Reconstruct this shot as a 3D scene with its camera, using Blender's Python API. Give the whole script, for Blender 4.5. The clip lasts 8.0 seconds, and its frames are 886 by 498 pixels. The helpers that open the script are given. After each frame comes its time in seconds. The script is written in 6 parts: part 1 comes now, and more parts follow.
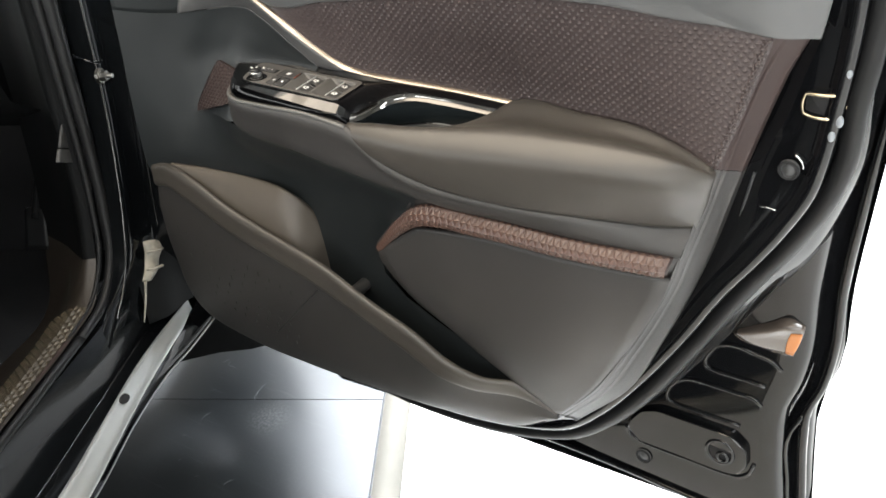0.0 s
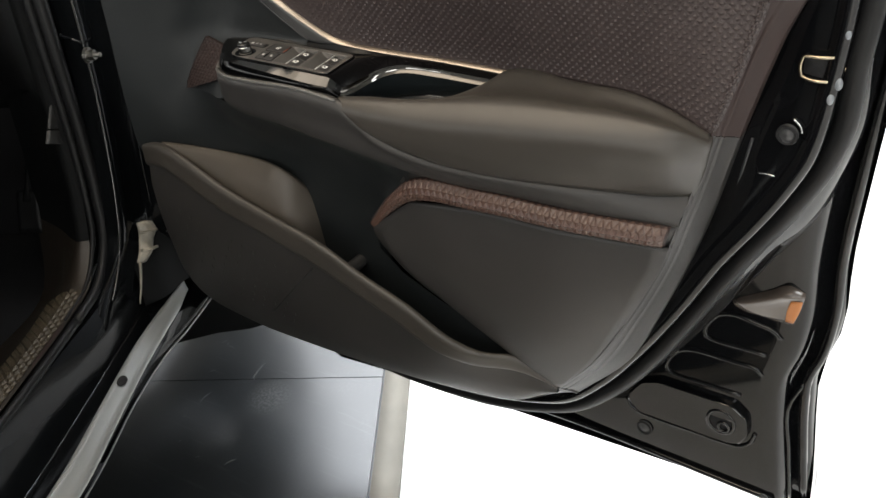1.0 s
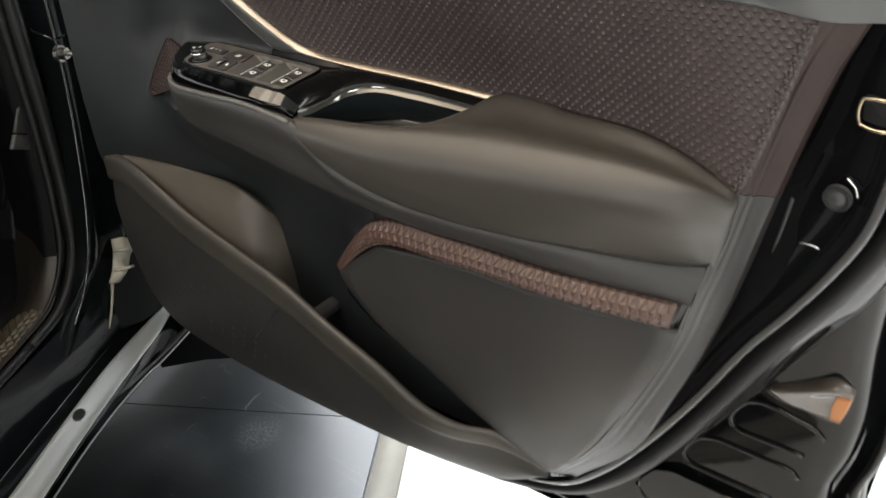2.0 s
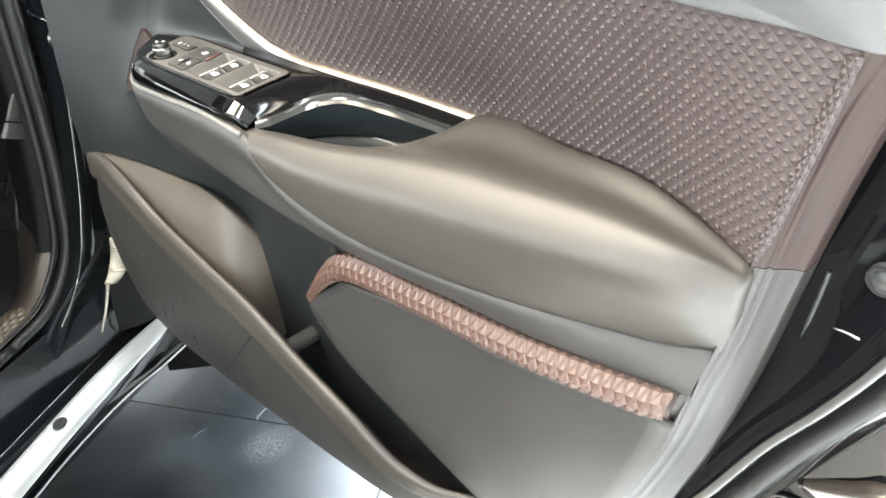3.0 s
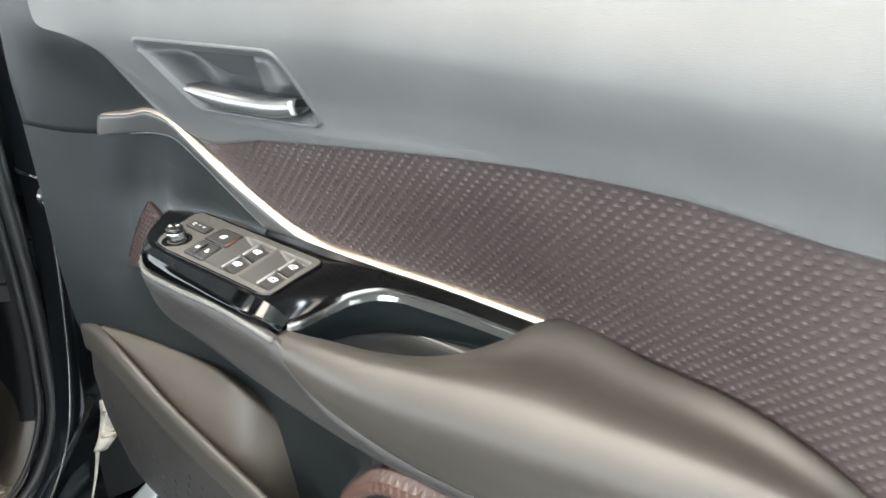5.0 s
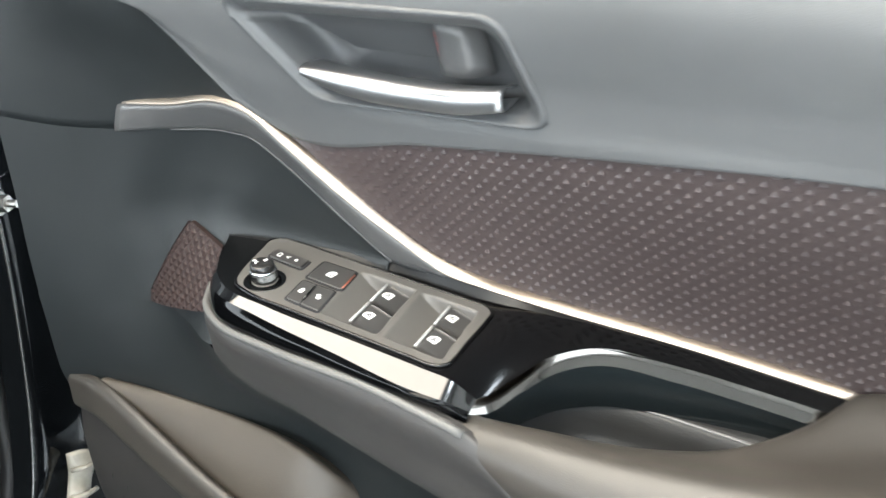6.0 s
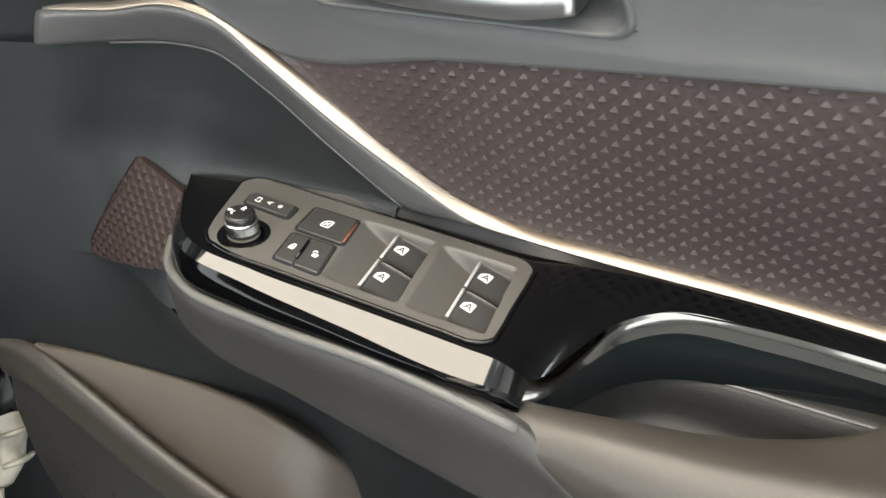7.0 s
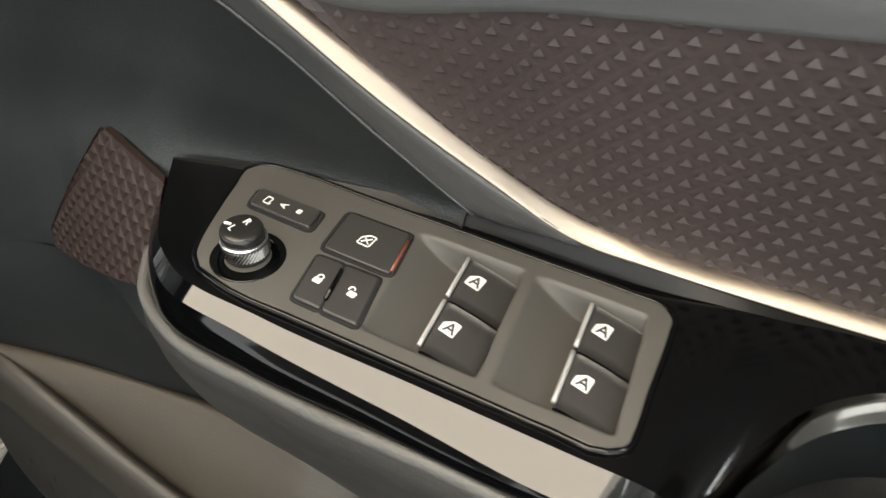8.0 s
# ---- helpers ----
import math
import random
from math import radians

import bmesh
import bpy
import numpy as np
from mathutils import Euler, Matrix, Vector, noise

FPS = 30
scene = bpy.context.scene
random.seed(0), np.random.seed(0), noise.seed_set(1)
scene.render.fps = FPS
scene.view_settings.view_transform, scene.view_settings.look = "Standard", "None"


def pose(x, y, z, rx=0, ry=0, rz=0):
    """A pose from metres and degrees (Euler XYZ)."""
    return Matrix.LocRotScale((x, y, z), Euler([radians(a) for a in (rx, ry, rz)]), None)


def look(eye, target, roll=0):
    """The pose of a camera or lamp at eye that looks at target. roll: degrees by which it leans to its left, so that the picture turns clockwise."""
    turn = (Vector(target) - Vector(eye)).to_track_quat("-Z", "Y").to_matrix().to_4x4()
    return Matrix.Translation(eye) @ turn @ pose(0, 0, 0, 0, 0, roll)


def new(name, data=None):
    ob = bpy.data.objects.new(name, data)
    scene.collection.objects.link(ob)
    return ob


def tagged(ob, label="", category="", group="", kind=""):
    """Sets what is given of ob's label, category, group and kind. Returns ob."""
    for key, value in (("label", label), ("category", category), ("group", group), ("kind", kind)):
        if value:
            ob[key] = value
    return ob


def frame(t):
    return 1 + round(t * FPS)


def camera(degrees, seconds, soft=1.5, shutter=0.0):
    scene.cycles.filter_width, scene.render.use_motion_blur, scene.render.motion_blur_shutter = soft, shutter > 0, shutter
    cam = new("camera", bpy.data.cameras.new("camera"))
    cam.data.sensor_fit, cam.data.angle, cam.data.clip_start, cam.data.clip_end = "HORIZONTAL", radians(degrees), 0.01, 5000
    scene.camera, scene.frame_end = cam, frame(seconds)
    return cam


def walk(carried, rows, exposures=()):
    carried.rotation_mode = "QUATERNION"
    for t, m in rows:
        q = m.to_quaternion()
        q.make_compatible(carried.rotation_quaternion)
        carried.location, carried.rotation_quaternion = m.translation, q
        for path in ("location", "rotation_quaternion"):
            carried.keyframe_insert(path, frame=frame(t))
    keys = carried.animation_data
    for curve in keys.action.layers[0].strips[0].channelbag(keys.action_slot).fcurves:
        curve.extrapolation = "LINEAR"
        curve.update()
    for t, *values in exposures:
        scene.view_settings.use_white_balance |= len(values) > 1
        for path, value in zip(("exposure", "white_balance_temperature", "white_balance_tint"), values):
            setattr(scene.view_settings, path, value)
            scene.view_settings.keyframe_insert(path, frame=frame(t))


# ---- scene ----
cam = camera(53.2, 8.0, shutter=0.5)
PATH = [
    (0, (1.015, -0.82, 1.276), (-0.024, 0.568, 0.278), -6.6),
    (0.5, (1.016, -0.818, 1.269), (-0.016, 0.552, 0.242), -7.4),
    (1, (1.013, -0.811, 1.265), (-0.014, 0.554, 0.224), -7.8),
    (1.5, (1.004, -0.76, 1.242), (-0.036, 0.597, 0.205), -7.2),
    (1.7, (0.994, -0.701, 1.225), (-0.079, 0.64, 0.201), -6.9),
    (2.8, (0.967, -0.444, 1.165), (-0.3, 0.729, 0.156), -6.4),
    (3, (0.961, -0.436, 1.164), (-0.308, 0.73, 0.15), -6.4),
    (3.5, (0.945, -0.402, 1.194), (-0.347, 0.78, 0.228), -7.0),
    (4, (0.933, -0.388, 1.231), (-0.361, 0.836, 0.32), -7.6),
    (4.2, (0.931, -0.385, 1.236), (-0.362, 0.843, 0.331), -8.0),
    (5.3, (0.753, -0.4, 1.212), (-0.469, 0.933, 0.358), -6.1),
    (5.5, (0.682, -0.399, 1.209), (-0.475, 0.974, 0.328), -5.6),
    (6, (0.542, -0.377, 1.192), (-0.483, 1.057, 0.249), -4.3),
    (6.5, (0.478, -0.352, 1.166), (-0.465, 1.092, 0.153), -3.9),
    (7, (0.442, -0.32, 1.157), (-0.399, 1.108, 0.038), -3.0),
    (7.5, (0.387, -0.249, 1.138), (-0.44, 1.083, -0.103), -4.0),
    (8, (0.347, -0.21, 1.117), (-0.459, 1.085, -0.178), -3.9),
]
EXPOSURES = [(0.0, -0.03, 5950, 8), (0.5, -0.62, 6050, 9), (1.0, -0.97, 6100, 9), (1.7, -1.2, 6150, 9), (2.8, 1.26, 5750, 5), (3.2, 1.2, 5750, 5), (4.0, 0.7, 5750, 5), (4.2, 0.68, 5700, 5), (5.5, 0.82, 5500, 5), (6.5, 0.8, 5500, 5), (7.0, 0.32, 5800, 6), (7.5, 0.06, 5950, 6), (8.0, -0.16, 6000, 6)]
walk(cam, [(t, look(eye, target, roll)) for t, eye, target, roll in PATH], EXPOSURES)

# ---- world and light ----
world = bpy.data.worlds.new("showroom_world")
scene.world = world
world.use_nodes = True
world.node_tree.nodes["Background"].inputs["Color"].default_value = (0.75, 0.85, 1.0, 1)
world.node_tree.nodes["Background"].inputs["Strength"].default_value = 0.3


def area_lamp(name, at, target, sx, sy, watts, color):
    data = bpy.data.lights.new(name, "AREA")
    data.shape, data.size, data.size_y, data.energy, data.color = "RECTANGLE", sx, sy, watts, color
    ob = new(name, data)
    ob.matrix_world = look(at, target)
    return ob


# ---- materials ----
def material(name, color, rough=0.5, metal=0.0, coat=0.0, grain=0.0, grain_scale=900.0, vary=0.12, vary_scale=9.0, stain=0.0, spec=0.5):
    """A surface with a base colour that drifts slowly, a fine moulded grain and some wear in its gloss."""
    m = bpy.data.materials.new(name)
    m.use_nodes = True
    nt = m.node_tree
    bsdf = nt.nodes["Principled BSDF"]
    bsdf.inputs["Metallic"].default_value = metal
    bsdf.inputs["Coat Weight"].default_value = coat
    bsdf.inputs["Coat Roughness"].default_value = 0.04
    bsdf.inputs["Specular IOR Level"].default_value = spec
    co = nt.nodes.new("ShaderNodeTexCoord")
    slow = nt.nodes.new("ShaderNodeTexNoise")
    slow.inputs["Scale"].default_value, slow.inputs["Detail"].default_value = vary_scale, 5
    nt.links.new(co.outputs["Object"], slow.inputs["Vector"])
    ramp = nt.nodes.new("ShaderNodeMapRange")
    ramp.inputs["From Min"].default_value, ramp.inputs["From Max"].default_value = 0.3, 0.7
    ramp.inputs["To Min"].default_value, ramp.inputs["To Max"].default_value = 1 - vary, 1 + vary
    nt.links.new(slow.outputs["Fac"], ramp.inputs["Value"])
    mul = nt.nodes.new("ShaderNodeVectorMath")
    mul.operation = "SCALE"
    mul.inputs[0].default_value = color
    nt.links.new(ramp.outputs["Result"], mul.inputs["Scale"])
    nt.links.new(mul.outputs["Vector"], bsdf.inputs["Base Color"])
    fine = nt.nodes.new("ShaderNodeTexNoise")
    fine.inputs["Scale"].default_value, fine.inputs["Detail"].default_value = grain_scale, 3
    nt.links.new(co.outputs["Object"], fine.inputs["Vector"])
    rr = nt.nodes.new("ShaderNodeMapRange")
    rr.inputs["To Min"].default_value, rr.inputs["To Max"].default_value = max(0.0, rough - 0.06 - stain), rough + 0.06 + stain
    nt.links.new(slow.outputs["Fac"] if stain else fine.outputs["Fac"], rr.inputs["Value"])
    nt.links.new(rr.outputs["Result"], bsdf.inputs["Roughness"])
    if rough < 0.12:
        rr.inputs["To Min"].default_value, rr.inputs["To Max"].default_value = rough * 0.6, rough * 1.4
    if grain:
        bump = nt.nodes.new("ShaderNodeBump")
        bump.inputs["Strength"].default_value, bump.inputs["Distance"].default_value = grain, 0.0006
        nt.links.new(fine.outputs["Fac"], bump.inputs["Height"])
        nt.links.new(bump.outputs["Normal"], bsdf.inputs["Normal"])
    return m


def glow(name, color, strength):
    m = bpy.data.materials.new(name)
    m.use_nodes = True
    b = m.node_tree.nodes["Principled BSDF"]
    b.inputs["Base Color"].default_value = (*color, 1)
    b.inputs["Emission Color"].default_value = (*color, 1)
    b.inputs["Emission Strength"].default_value = strength
    return m


M_UPPER = material("soft_grey_trim", (0.080, 0.082, 0.0835), 0.58, grain=0.25, grain_scale=1400)
M_TRIM = material("moulded_dark_trim", (0.0272, 0.0256, 0.0242), 0.5, grain=0.35, grain_scale=1100)
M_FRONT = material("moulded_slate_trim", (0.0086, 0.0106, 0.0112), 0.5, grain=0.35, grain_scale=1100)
M_ARM = material("padded_armrest_skin", (0.038, 0.0342, 0.0292), 0.44, grain=0.2, grain_scale=1500)
M_HUMP = material("hump_warm_glow", (0.056, 0.0475, 0.0375), 0.5, grain=0.3, grain_scale=1200)
M_DARK = material("dark_pocket_plastic", (0.027, 0.0265, 0.0255), 0.6, grain=0.3)
M_WEAVE = material("embossed_brown_insert", (0.043, 0.0325, 0.0315), 0.46, grain=0.12, grain_scale=1800, spec=0.5)
M_WEAVE_LOW = material("embossed_copper_strip", (0.066, 0.037, 0.028), 0.36, grain=0.12, grain_scale=1800)
M_FLANGE = material("brown_trim_edge", (0.034, 0.0225, 0.0205), 0.58, grain=0.2, spec=0.25)
M_GOLD = material("champagne_satin_metal", (0.43, 0.37, 0.305), 0.42, metal=1.0, vary=0.03)
M_GUN = material("satin_grey_strip", (0.062, 0.062, 0.062), 0.36, grain=0.2)
M_PIANO = material("piano_black", (0.0015, 0.0016, 0.0018), 0.05, vary=0.05, spec=0.36)
M_BEVEL = material("polished_black_bevel", (0.0015, 0.0016, 0.0018), 0.04, vary=0.05, spec=0.8)
M_CHROME = material("satin_silver", (0.78, 0.79, 0.8), 0.17, metal=1.0, vary=0.03)
M_SWITCH = material("matt_switch_plate", (0.078, 0.074, 0.068), 0.5, grain=0.12, grain_scale=2500)
M_BUTTON = material("dark_button", (0.036, 0.035, 0.034), 0.42, grain=0.08, grain_scale=2500)
M_WHITE = material("white_print", (0.8, 0.8, 0.78), 0.5, vary=0.02)
M_ORANGE = material("orange_strip", (0.22, 0.06, 0.03), 0.4)
M_PAINT = material("black_car_paint", (0.004, 0.0045, 0.005), 0.06, coat=0.3, vary=0.1)
M_PAINT_IN = material("black_inner_paint", (0.004, 0.0042, 0.0048), 0.05, grain=0.02, grain_scale=120, spec=0.42)
M_RUBBER = material("black_rubber_seal", (0.007, 0.0072, 0.0075), 0.45, grain=0.1, spec=0.22)
M_SILL_BLACK = material("deep_black_sill_paint", (0.0035, 0.004, 0.0045), 0.10, vary=0.1, spec=0.07)
M_LOWGLOSS = material("deep_black_front", (0.0015, 0.0016, 0.0018), 0.08, vary=0.05, spec=0.16)
M_LEDGE = material("softly_glossy_black", (0.0015, 0.0016, 0.0018), 0.15, vary=0.05, spec=0.36)
M_CABIN = material("black_cabin_plastic", (0.004, 0.0043, 0.0045), 0.6, grain=0.2, spec=0.08)
M_SILL = material("sill_grey_sheen", (0.23, 0.24, 0.24), 0.34, metal=0.2, vary=0.06, stain=0.05)
M_GREASE = material("greasy_pale_metal", (0.22, 0.205, 0.17), 0.45, metal=0.3, vary=0.3, vary_scale=40)
M_STEEL = material("bright_steel", (0.7, 0.7, 0.7), 0.22, metal=1.0)
M_KICK = material("kick_trim_brown_light", (0.012, 0.009, 0.006), 0.5, grain=0.2)
M_EDGE = material("polished_black_edge", (0.02, 0.02, 0.02), 0.14, vary=0.05, spec=1.0)
M_LIT_KICK = material("lit_kick_grey", (0.032, 0.032, 0.031), 0.5, grain=0.2)
M_CARPET = material("dark_carpet", (0.008, 0.008, 0.009), 0.95, grain=0.6, grain_scale=500)
M_FLOOR_DARK = material("glossy_black_floor", (0.0065, 0.008, 0.009), 0.31, vary=0.2, vary_scale=6, stain=0.012)
# dust and scuffs on the black floor
nt = M_FLOOR_DARK.node_tree
bsdf = nt.nodes["Principled BSDF"]
old = bsdf.inputs["Base Color"].links[0].from_socket
co = nt.nodes.new("ShaderNodeTexCoord")
dust, spots = nt.nodes.new("ShaderNodeTexNoise"), nt.nodes.new("ShaderNodeTexNoise")
dust.inputs["Scale"].default_value, dust.inputs["Detail"].default_value = 9.0, 8
spots.inputs["Scale"].default_value, spots.inputs["Detail"].default_value = 160.0, 4
lift, mix = nt.nodes.new("ShaderNodeMapRange"), nt.nodes.new("ShaderNodeMix")
lift.inputs["From Min"].default_value, lift.inputs["From Max"].default_value = 0.27, 0.55
lift.inputs["To Max"].default_value = 0.1
both = nt.nodes.new("ShaderNodeMath")
both.operation = "MULTIPLY"
mix.data_type = "RGBA"
mix.inputs["B"].default_value = (0.10, 0.105, 0.105, 1)
for a, b in ((co.outputs["Object"], dust.inputs["Vector"]), (co.outputs["Object"], spots.inputs["Vector"]), (dust.outputs["Fac"], both.inputs[0]), (spots.outputs["Fac"], both.inputs[1]), (both.outputs["Value"], lift.inputs["Value"]), (lift.outputs["Result"], mix.inputs["Factor"]), (old, mix.inputs["A"]), (mix.outputs["Result"], bsdf.inputs["Base Color"])):
    nt.links.new(a, b)
# a pale worn patch and long faint scratches
patch_d, patch_k, grit, worn = nt.nodes.new("ShaderNodeVectorMath"), nt.nodes.new("ShaderNodeMapRange"), nt.nodes.new("ShaderNodeMapRange"), nt.nodes.new("ShaderNodeMath")
patch_d.operation = "DISTANCE"
patch_d.inputs[1].default_value = (-0.26, 0.165, 0.0)
patch_k.inputs["From Min"].default_value, patch_k.inputs["From Max"].default_value = 0.06, 0.02
patch_k.inputs["To Max"].default_value = 0.28
grit.inputs["From Min"].default_value, grit.inputs["From Max"].default_value = 0.42, 0.6
worn.operation = "MULTIPLY"
turned, streak, streak_k = nt.nodes.new("ShaderNodeMapping"), nt.nodes.new("ShaderNodeTexNoise"), nt.nodes.new("ShaderNodeMapRange")
turned.inputs["Rotation"].default_value = (0, 0, -0.4)
turned.inputs["Scale"].default_value = (2.5, 26, 1)
streak.inputs["Scale"].default_value, streak.inputs["Detail"].default_value = 3.0, 6
streak_k.inputs["From Min"].default_value, streak_k.inputs["From Max"].default_value, streak_k.inputs["To Max"].default_value = 0.60, 0.80, 0.14
marks, marks_b = nt.nodes.new("ShaderNodeMath"), nt.nodes.new("ShaderNodeMix")
marks.operation = "MAXIMUM"
marks_b.data_type = "RGBA"
marks_b.inputs["B"].default_value = (0.13, 0.135, 0.135, 1)
for a, b in ((co.outputs["Object"], patch_d.inputs[0]), (patch_d.outputs["Value"], patch_k.inputs["Value"]), (spots.outputs["Fac"], grit.inputs["Value"]), (patch_k.outputs["Result"], worn.inputs[0]), (grit.outputs["Result"], worn.inputs[1]), (co.outputs["Object"], turned.inputs["Vector"]), (turned.outputs["Vector"], streak.inputs["Vector"]), (streak.outputs["Fac"], streak_k.inputs["Value"]), (worn.outputs["Value"], marks.inputs[0]), (streak_k.outputs["Result"], marks.inputs[1]), (marks.outputs["Value"], marks_b.inputs["Factor"]), (mix.outputs["Result"], marks_b.inputs["A"]), (marks_b.outputs["Result"], bsdf.inputs["Base Color"])):
    nt.links.new(a, b)
M_FLOOR_EDGE = material("beige_floor_edge", (0.24, 0.228, 0.20), 0.8, grain=0.05, spec=0.2)
M_FLOOR_WHITE = material("white_tile_floor", (0.82, 0.82, 0.8), 0.25, vary=0.03)
M_WALL = material("warm_white_wall", (0.6, 0.59, 0.57), 0.8, vary=0.05)
M_CEIL = material("grey_ceiling", (0.3, 0.3, 0.29), 0.9, vary=0.03)
M_LENS = material("amber_reflector", (0.36, 0.13, 0.03), 0.25)


# ---- building helpers ----
def spline(pts, per):
    """Points along a smooth curve through pts, per steps from each to the next."""
    p = np.array(pts, float)
    step = p[1:] - p[:-1]
    d = np.maximum(np.linalg.norm(step, axis=1), 1e-6)
    slope = step / d[:, None]
    m = np.empty_like(p)
    m[0], m[-1] = slope[0], slope[-1]
    for i in range(1, len(p) - 1):
        m[i] = (slope[i - 1] * d[i] + slope[i] * d[i - 1]) / (d[i - 1] + d[i])
    out = []
    for i in range(len(p) - 1):
        for k in range(per):
            t = k / per
            out.append(p[i] * (2 * t ** 3 - 3 * t * t + 1) + p[i + 1] * (3 * t * t - 2 * t ** 3) + m[i] * d[i] * (t ** 3 - 2 * t * t + t) + m[i + 1] * d[i] * (t ** 3 - t * t))
    out.append(p[-1])
    return np.array(out)


def depth_on(grid):
    """A function that gives a grid's depth y at a place (x, z)."""
    g = np.asarray(grid).reshape(-1, 3)

    def depth(x, z):
        d = (g[:, 0] - x) ** 2 + (g[:, 2] - z) ** 2
        near = np.argpartition(d, 5)[:5]
        w = 1 / (d[near] + 1e-9)
        return float((g[near, 1] * w).sum() / w.sum())
    return depth


def loft(curves, per_u=6, per_v=6):
    """A grid of points, smooth along and across curves that have as many points as one another."""
    rows = np.array([spline(c, per_u) for c in curves])
    return np.stack([spline(rows[:, i], per_v) for i in range(rows.shape[1])], 1)


def add_grid(bm, g, back=0.0, way=(0, 1, 0)):
    """Adds the grid's faces; with back, its rim is turned back that far, which gives the panel an edge."""
    g = np.asarray(g)
    if back:
        w = np.array(way) * back
        g = np.vstack([[g[0] + w], g, [g[-1] + w]])
        left, right = g[:, :1] + w, g[:, -1:] + w
        left[0], left[-1], right[0], right[-1] = g[0, 0], g[-1, 0], g[0, -1], g[-1, -1]
        g = np.hstack([left, g, right])
    vs = [[bm.verts.new(p) for p in row] for row in g]
    for a, b in zip(vs, vs[1:]):
        for i in range(len(a) - 1):
            try:
                bm.faces.new((a[i], a[i + 1], b[i + 1], b[i]))
            except ValueError:
                pass
    return bm


def part(name, bm, mat, parent=None, label="", smooth=True, weld=0.0):
    if weld:
        bmesh.ops.remove_doubles(bm, verts=bm.verts, dist=weld)
    bmesh.ops.dissolve_degenerate(bm, dist=1e-6, edges=bm.edges)
    me = bpy.data.meshes.new(name)
    bm.to_mesh(me)
    bm.free()
    me.materials.append(mat)
    if smooth:
        me.shade_smooth()
    ob = new(name, me)
    if parent:
        ob.parent = parent
        ob.matrix_parent_inverse = parent.matrix_world.inverted()
    if label:
        ob["label"] = label
    return ob


def patch(name, curves, mat, parent, label="", per_u=6, per_v=6, back=0.006, way=(0, 1, 0)):
    return part(name, add_grid(bmesh.new(), loft(curves, per_u, per_v), back, way), mat, parent, label)


def tube(bm, pts, radius, sides=10, per=6, closed=False, squash=1.0):
    """A round bar along a smooth curve; radius is one number or one for each end."""
    c = spline(list(pts) + [pts[0]] if closed else pts, per)
    if closed:
        c = c[:-1]
    n = len(c)
    r0, r1 = radius if isinstance(radius, tuple) else (radius, radius)
    rings = []
    for i in range(n):
        a, b = c[(i - 1) % n if closed else max(i - 1, 0)], c[(i + 1) % n if closed else min(i + 1, n - 1)]
        d = Vector(b - a).normalized()
        side = d.cross(Vector((0.13, 0.31, 0.94))).normalized()
        top = side.cross(d)
        r = r0 + (r1 - r0) * i / max(n - 1, 1)
        rings.append([bm.verts.new(Vector(c[i]) + (side * math.cos(k * math.tau / sides) + top * squash * math.sin(k * math.tau / sides)) * r) for k in range(sides)])
    for i in range(n if closed else n - 1):
        a, b = rings[i], rings[(i + 1) % n]
        for k in range(sides):
            bm.faces.new((a[k], a[(k + 1) % sides], b[(k + 1) % sides], b[k]))
    if not closed:
        bm.faces.new(rings[0][::-1])
        bm.faces.new(rings[-1])
    return bm


def prism(bm, outline, place, low, high, bevel=0.0, top_scale=1.0):
    """A slab: the outline (x, y) between two heights, put in place by place(x, y, h); bevel rounds its upper rim."""
    o = np.array(outline, float)
    mid = o.mean(0)
    rings = [(o, low)]
    if bevel:
        size = np.abs(o - mid).max()
        rings += [(o, high - bevel), (mid + (o - mid) * (1 - 0.3 * bevel / size), high - 0.3 * bevel), (mid + (o - mid) * (1 - bevel / size), high), (mid + (o - mid) * (1 - 1.6 * bevel / size), high)]
    else:
        rings.append((mid + (o - mid) * top_scale, high))
    vs = [[bm.verts.new(place(x, y, h)) for x, y in ring] for ring, h in rings]
    n = len(o)
    for a, b in zip(vs, vs[1:]):
        for i in range(n):
            bm.faces.new((a[i], a[(i + 1) % n], b[(i + 1) % n], b[i]))
    bm.faces.new(vs[-1])
    bm.faces.new(vs[0][::-1])
    return bm


def rounded(corners, r, n=4):
    """An outline with its corners rounded."""
    out, m = [], len(corners)
    for i in range(m):
        a, b, c = (Vector(corners[(i + k) % m]) for k in (-1, 0, 1))
        p, q = b + (a - b).normalized() * r, b + (c - b).normalized() * r
        for k in range(n + 1):
            t = k / n
            out.append(tuple(p * (1 - t) ** 2 + b * 2 * t * (1 - t) + q * t * t))
    return out


def box(bm, x0, x1, y0, y1, z0, z1, bevel=0.0):
    m = Matrix.LocRotScale(((x0 + x1) / 2, (y0 + y1) / 2, (z0 + z1) / 2), None, (x1 - x0, y1 - y0, z1 - z0))
    made = bmesh.ops.create_cube(bm, size=1, matrix=m)
    if bevel:
        edges = list({e for v in made["verts"] for e in v.link_edges})
        bmesh.ops.bevel(bm, geom=edges, offset=bevel, segments=2, affect="EDGES")
    return bm


def empty(name, at=(0, 0, 0), turn=0.0):
    ob = new(name)
    ob.matrix_world = pose(*at, 0, 0, turn)
    bpy.context.view_layer.update()
    return ob


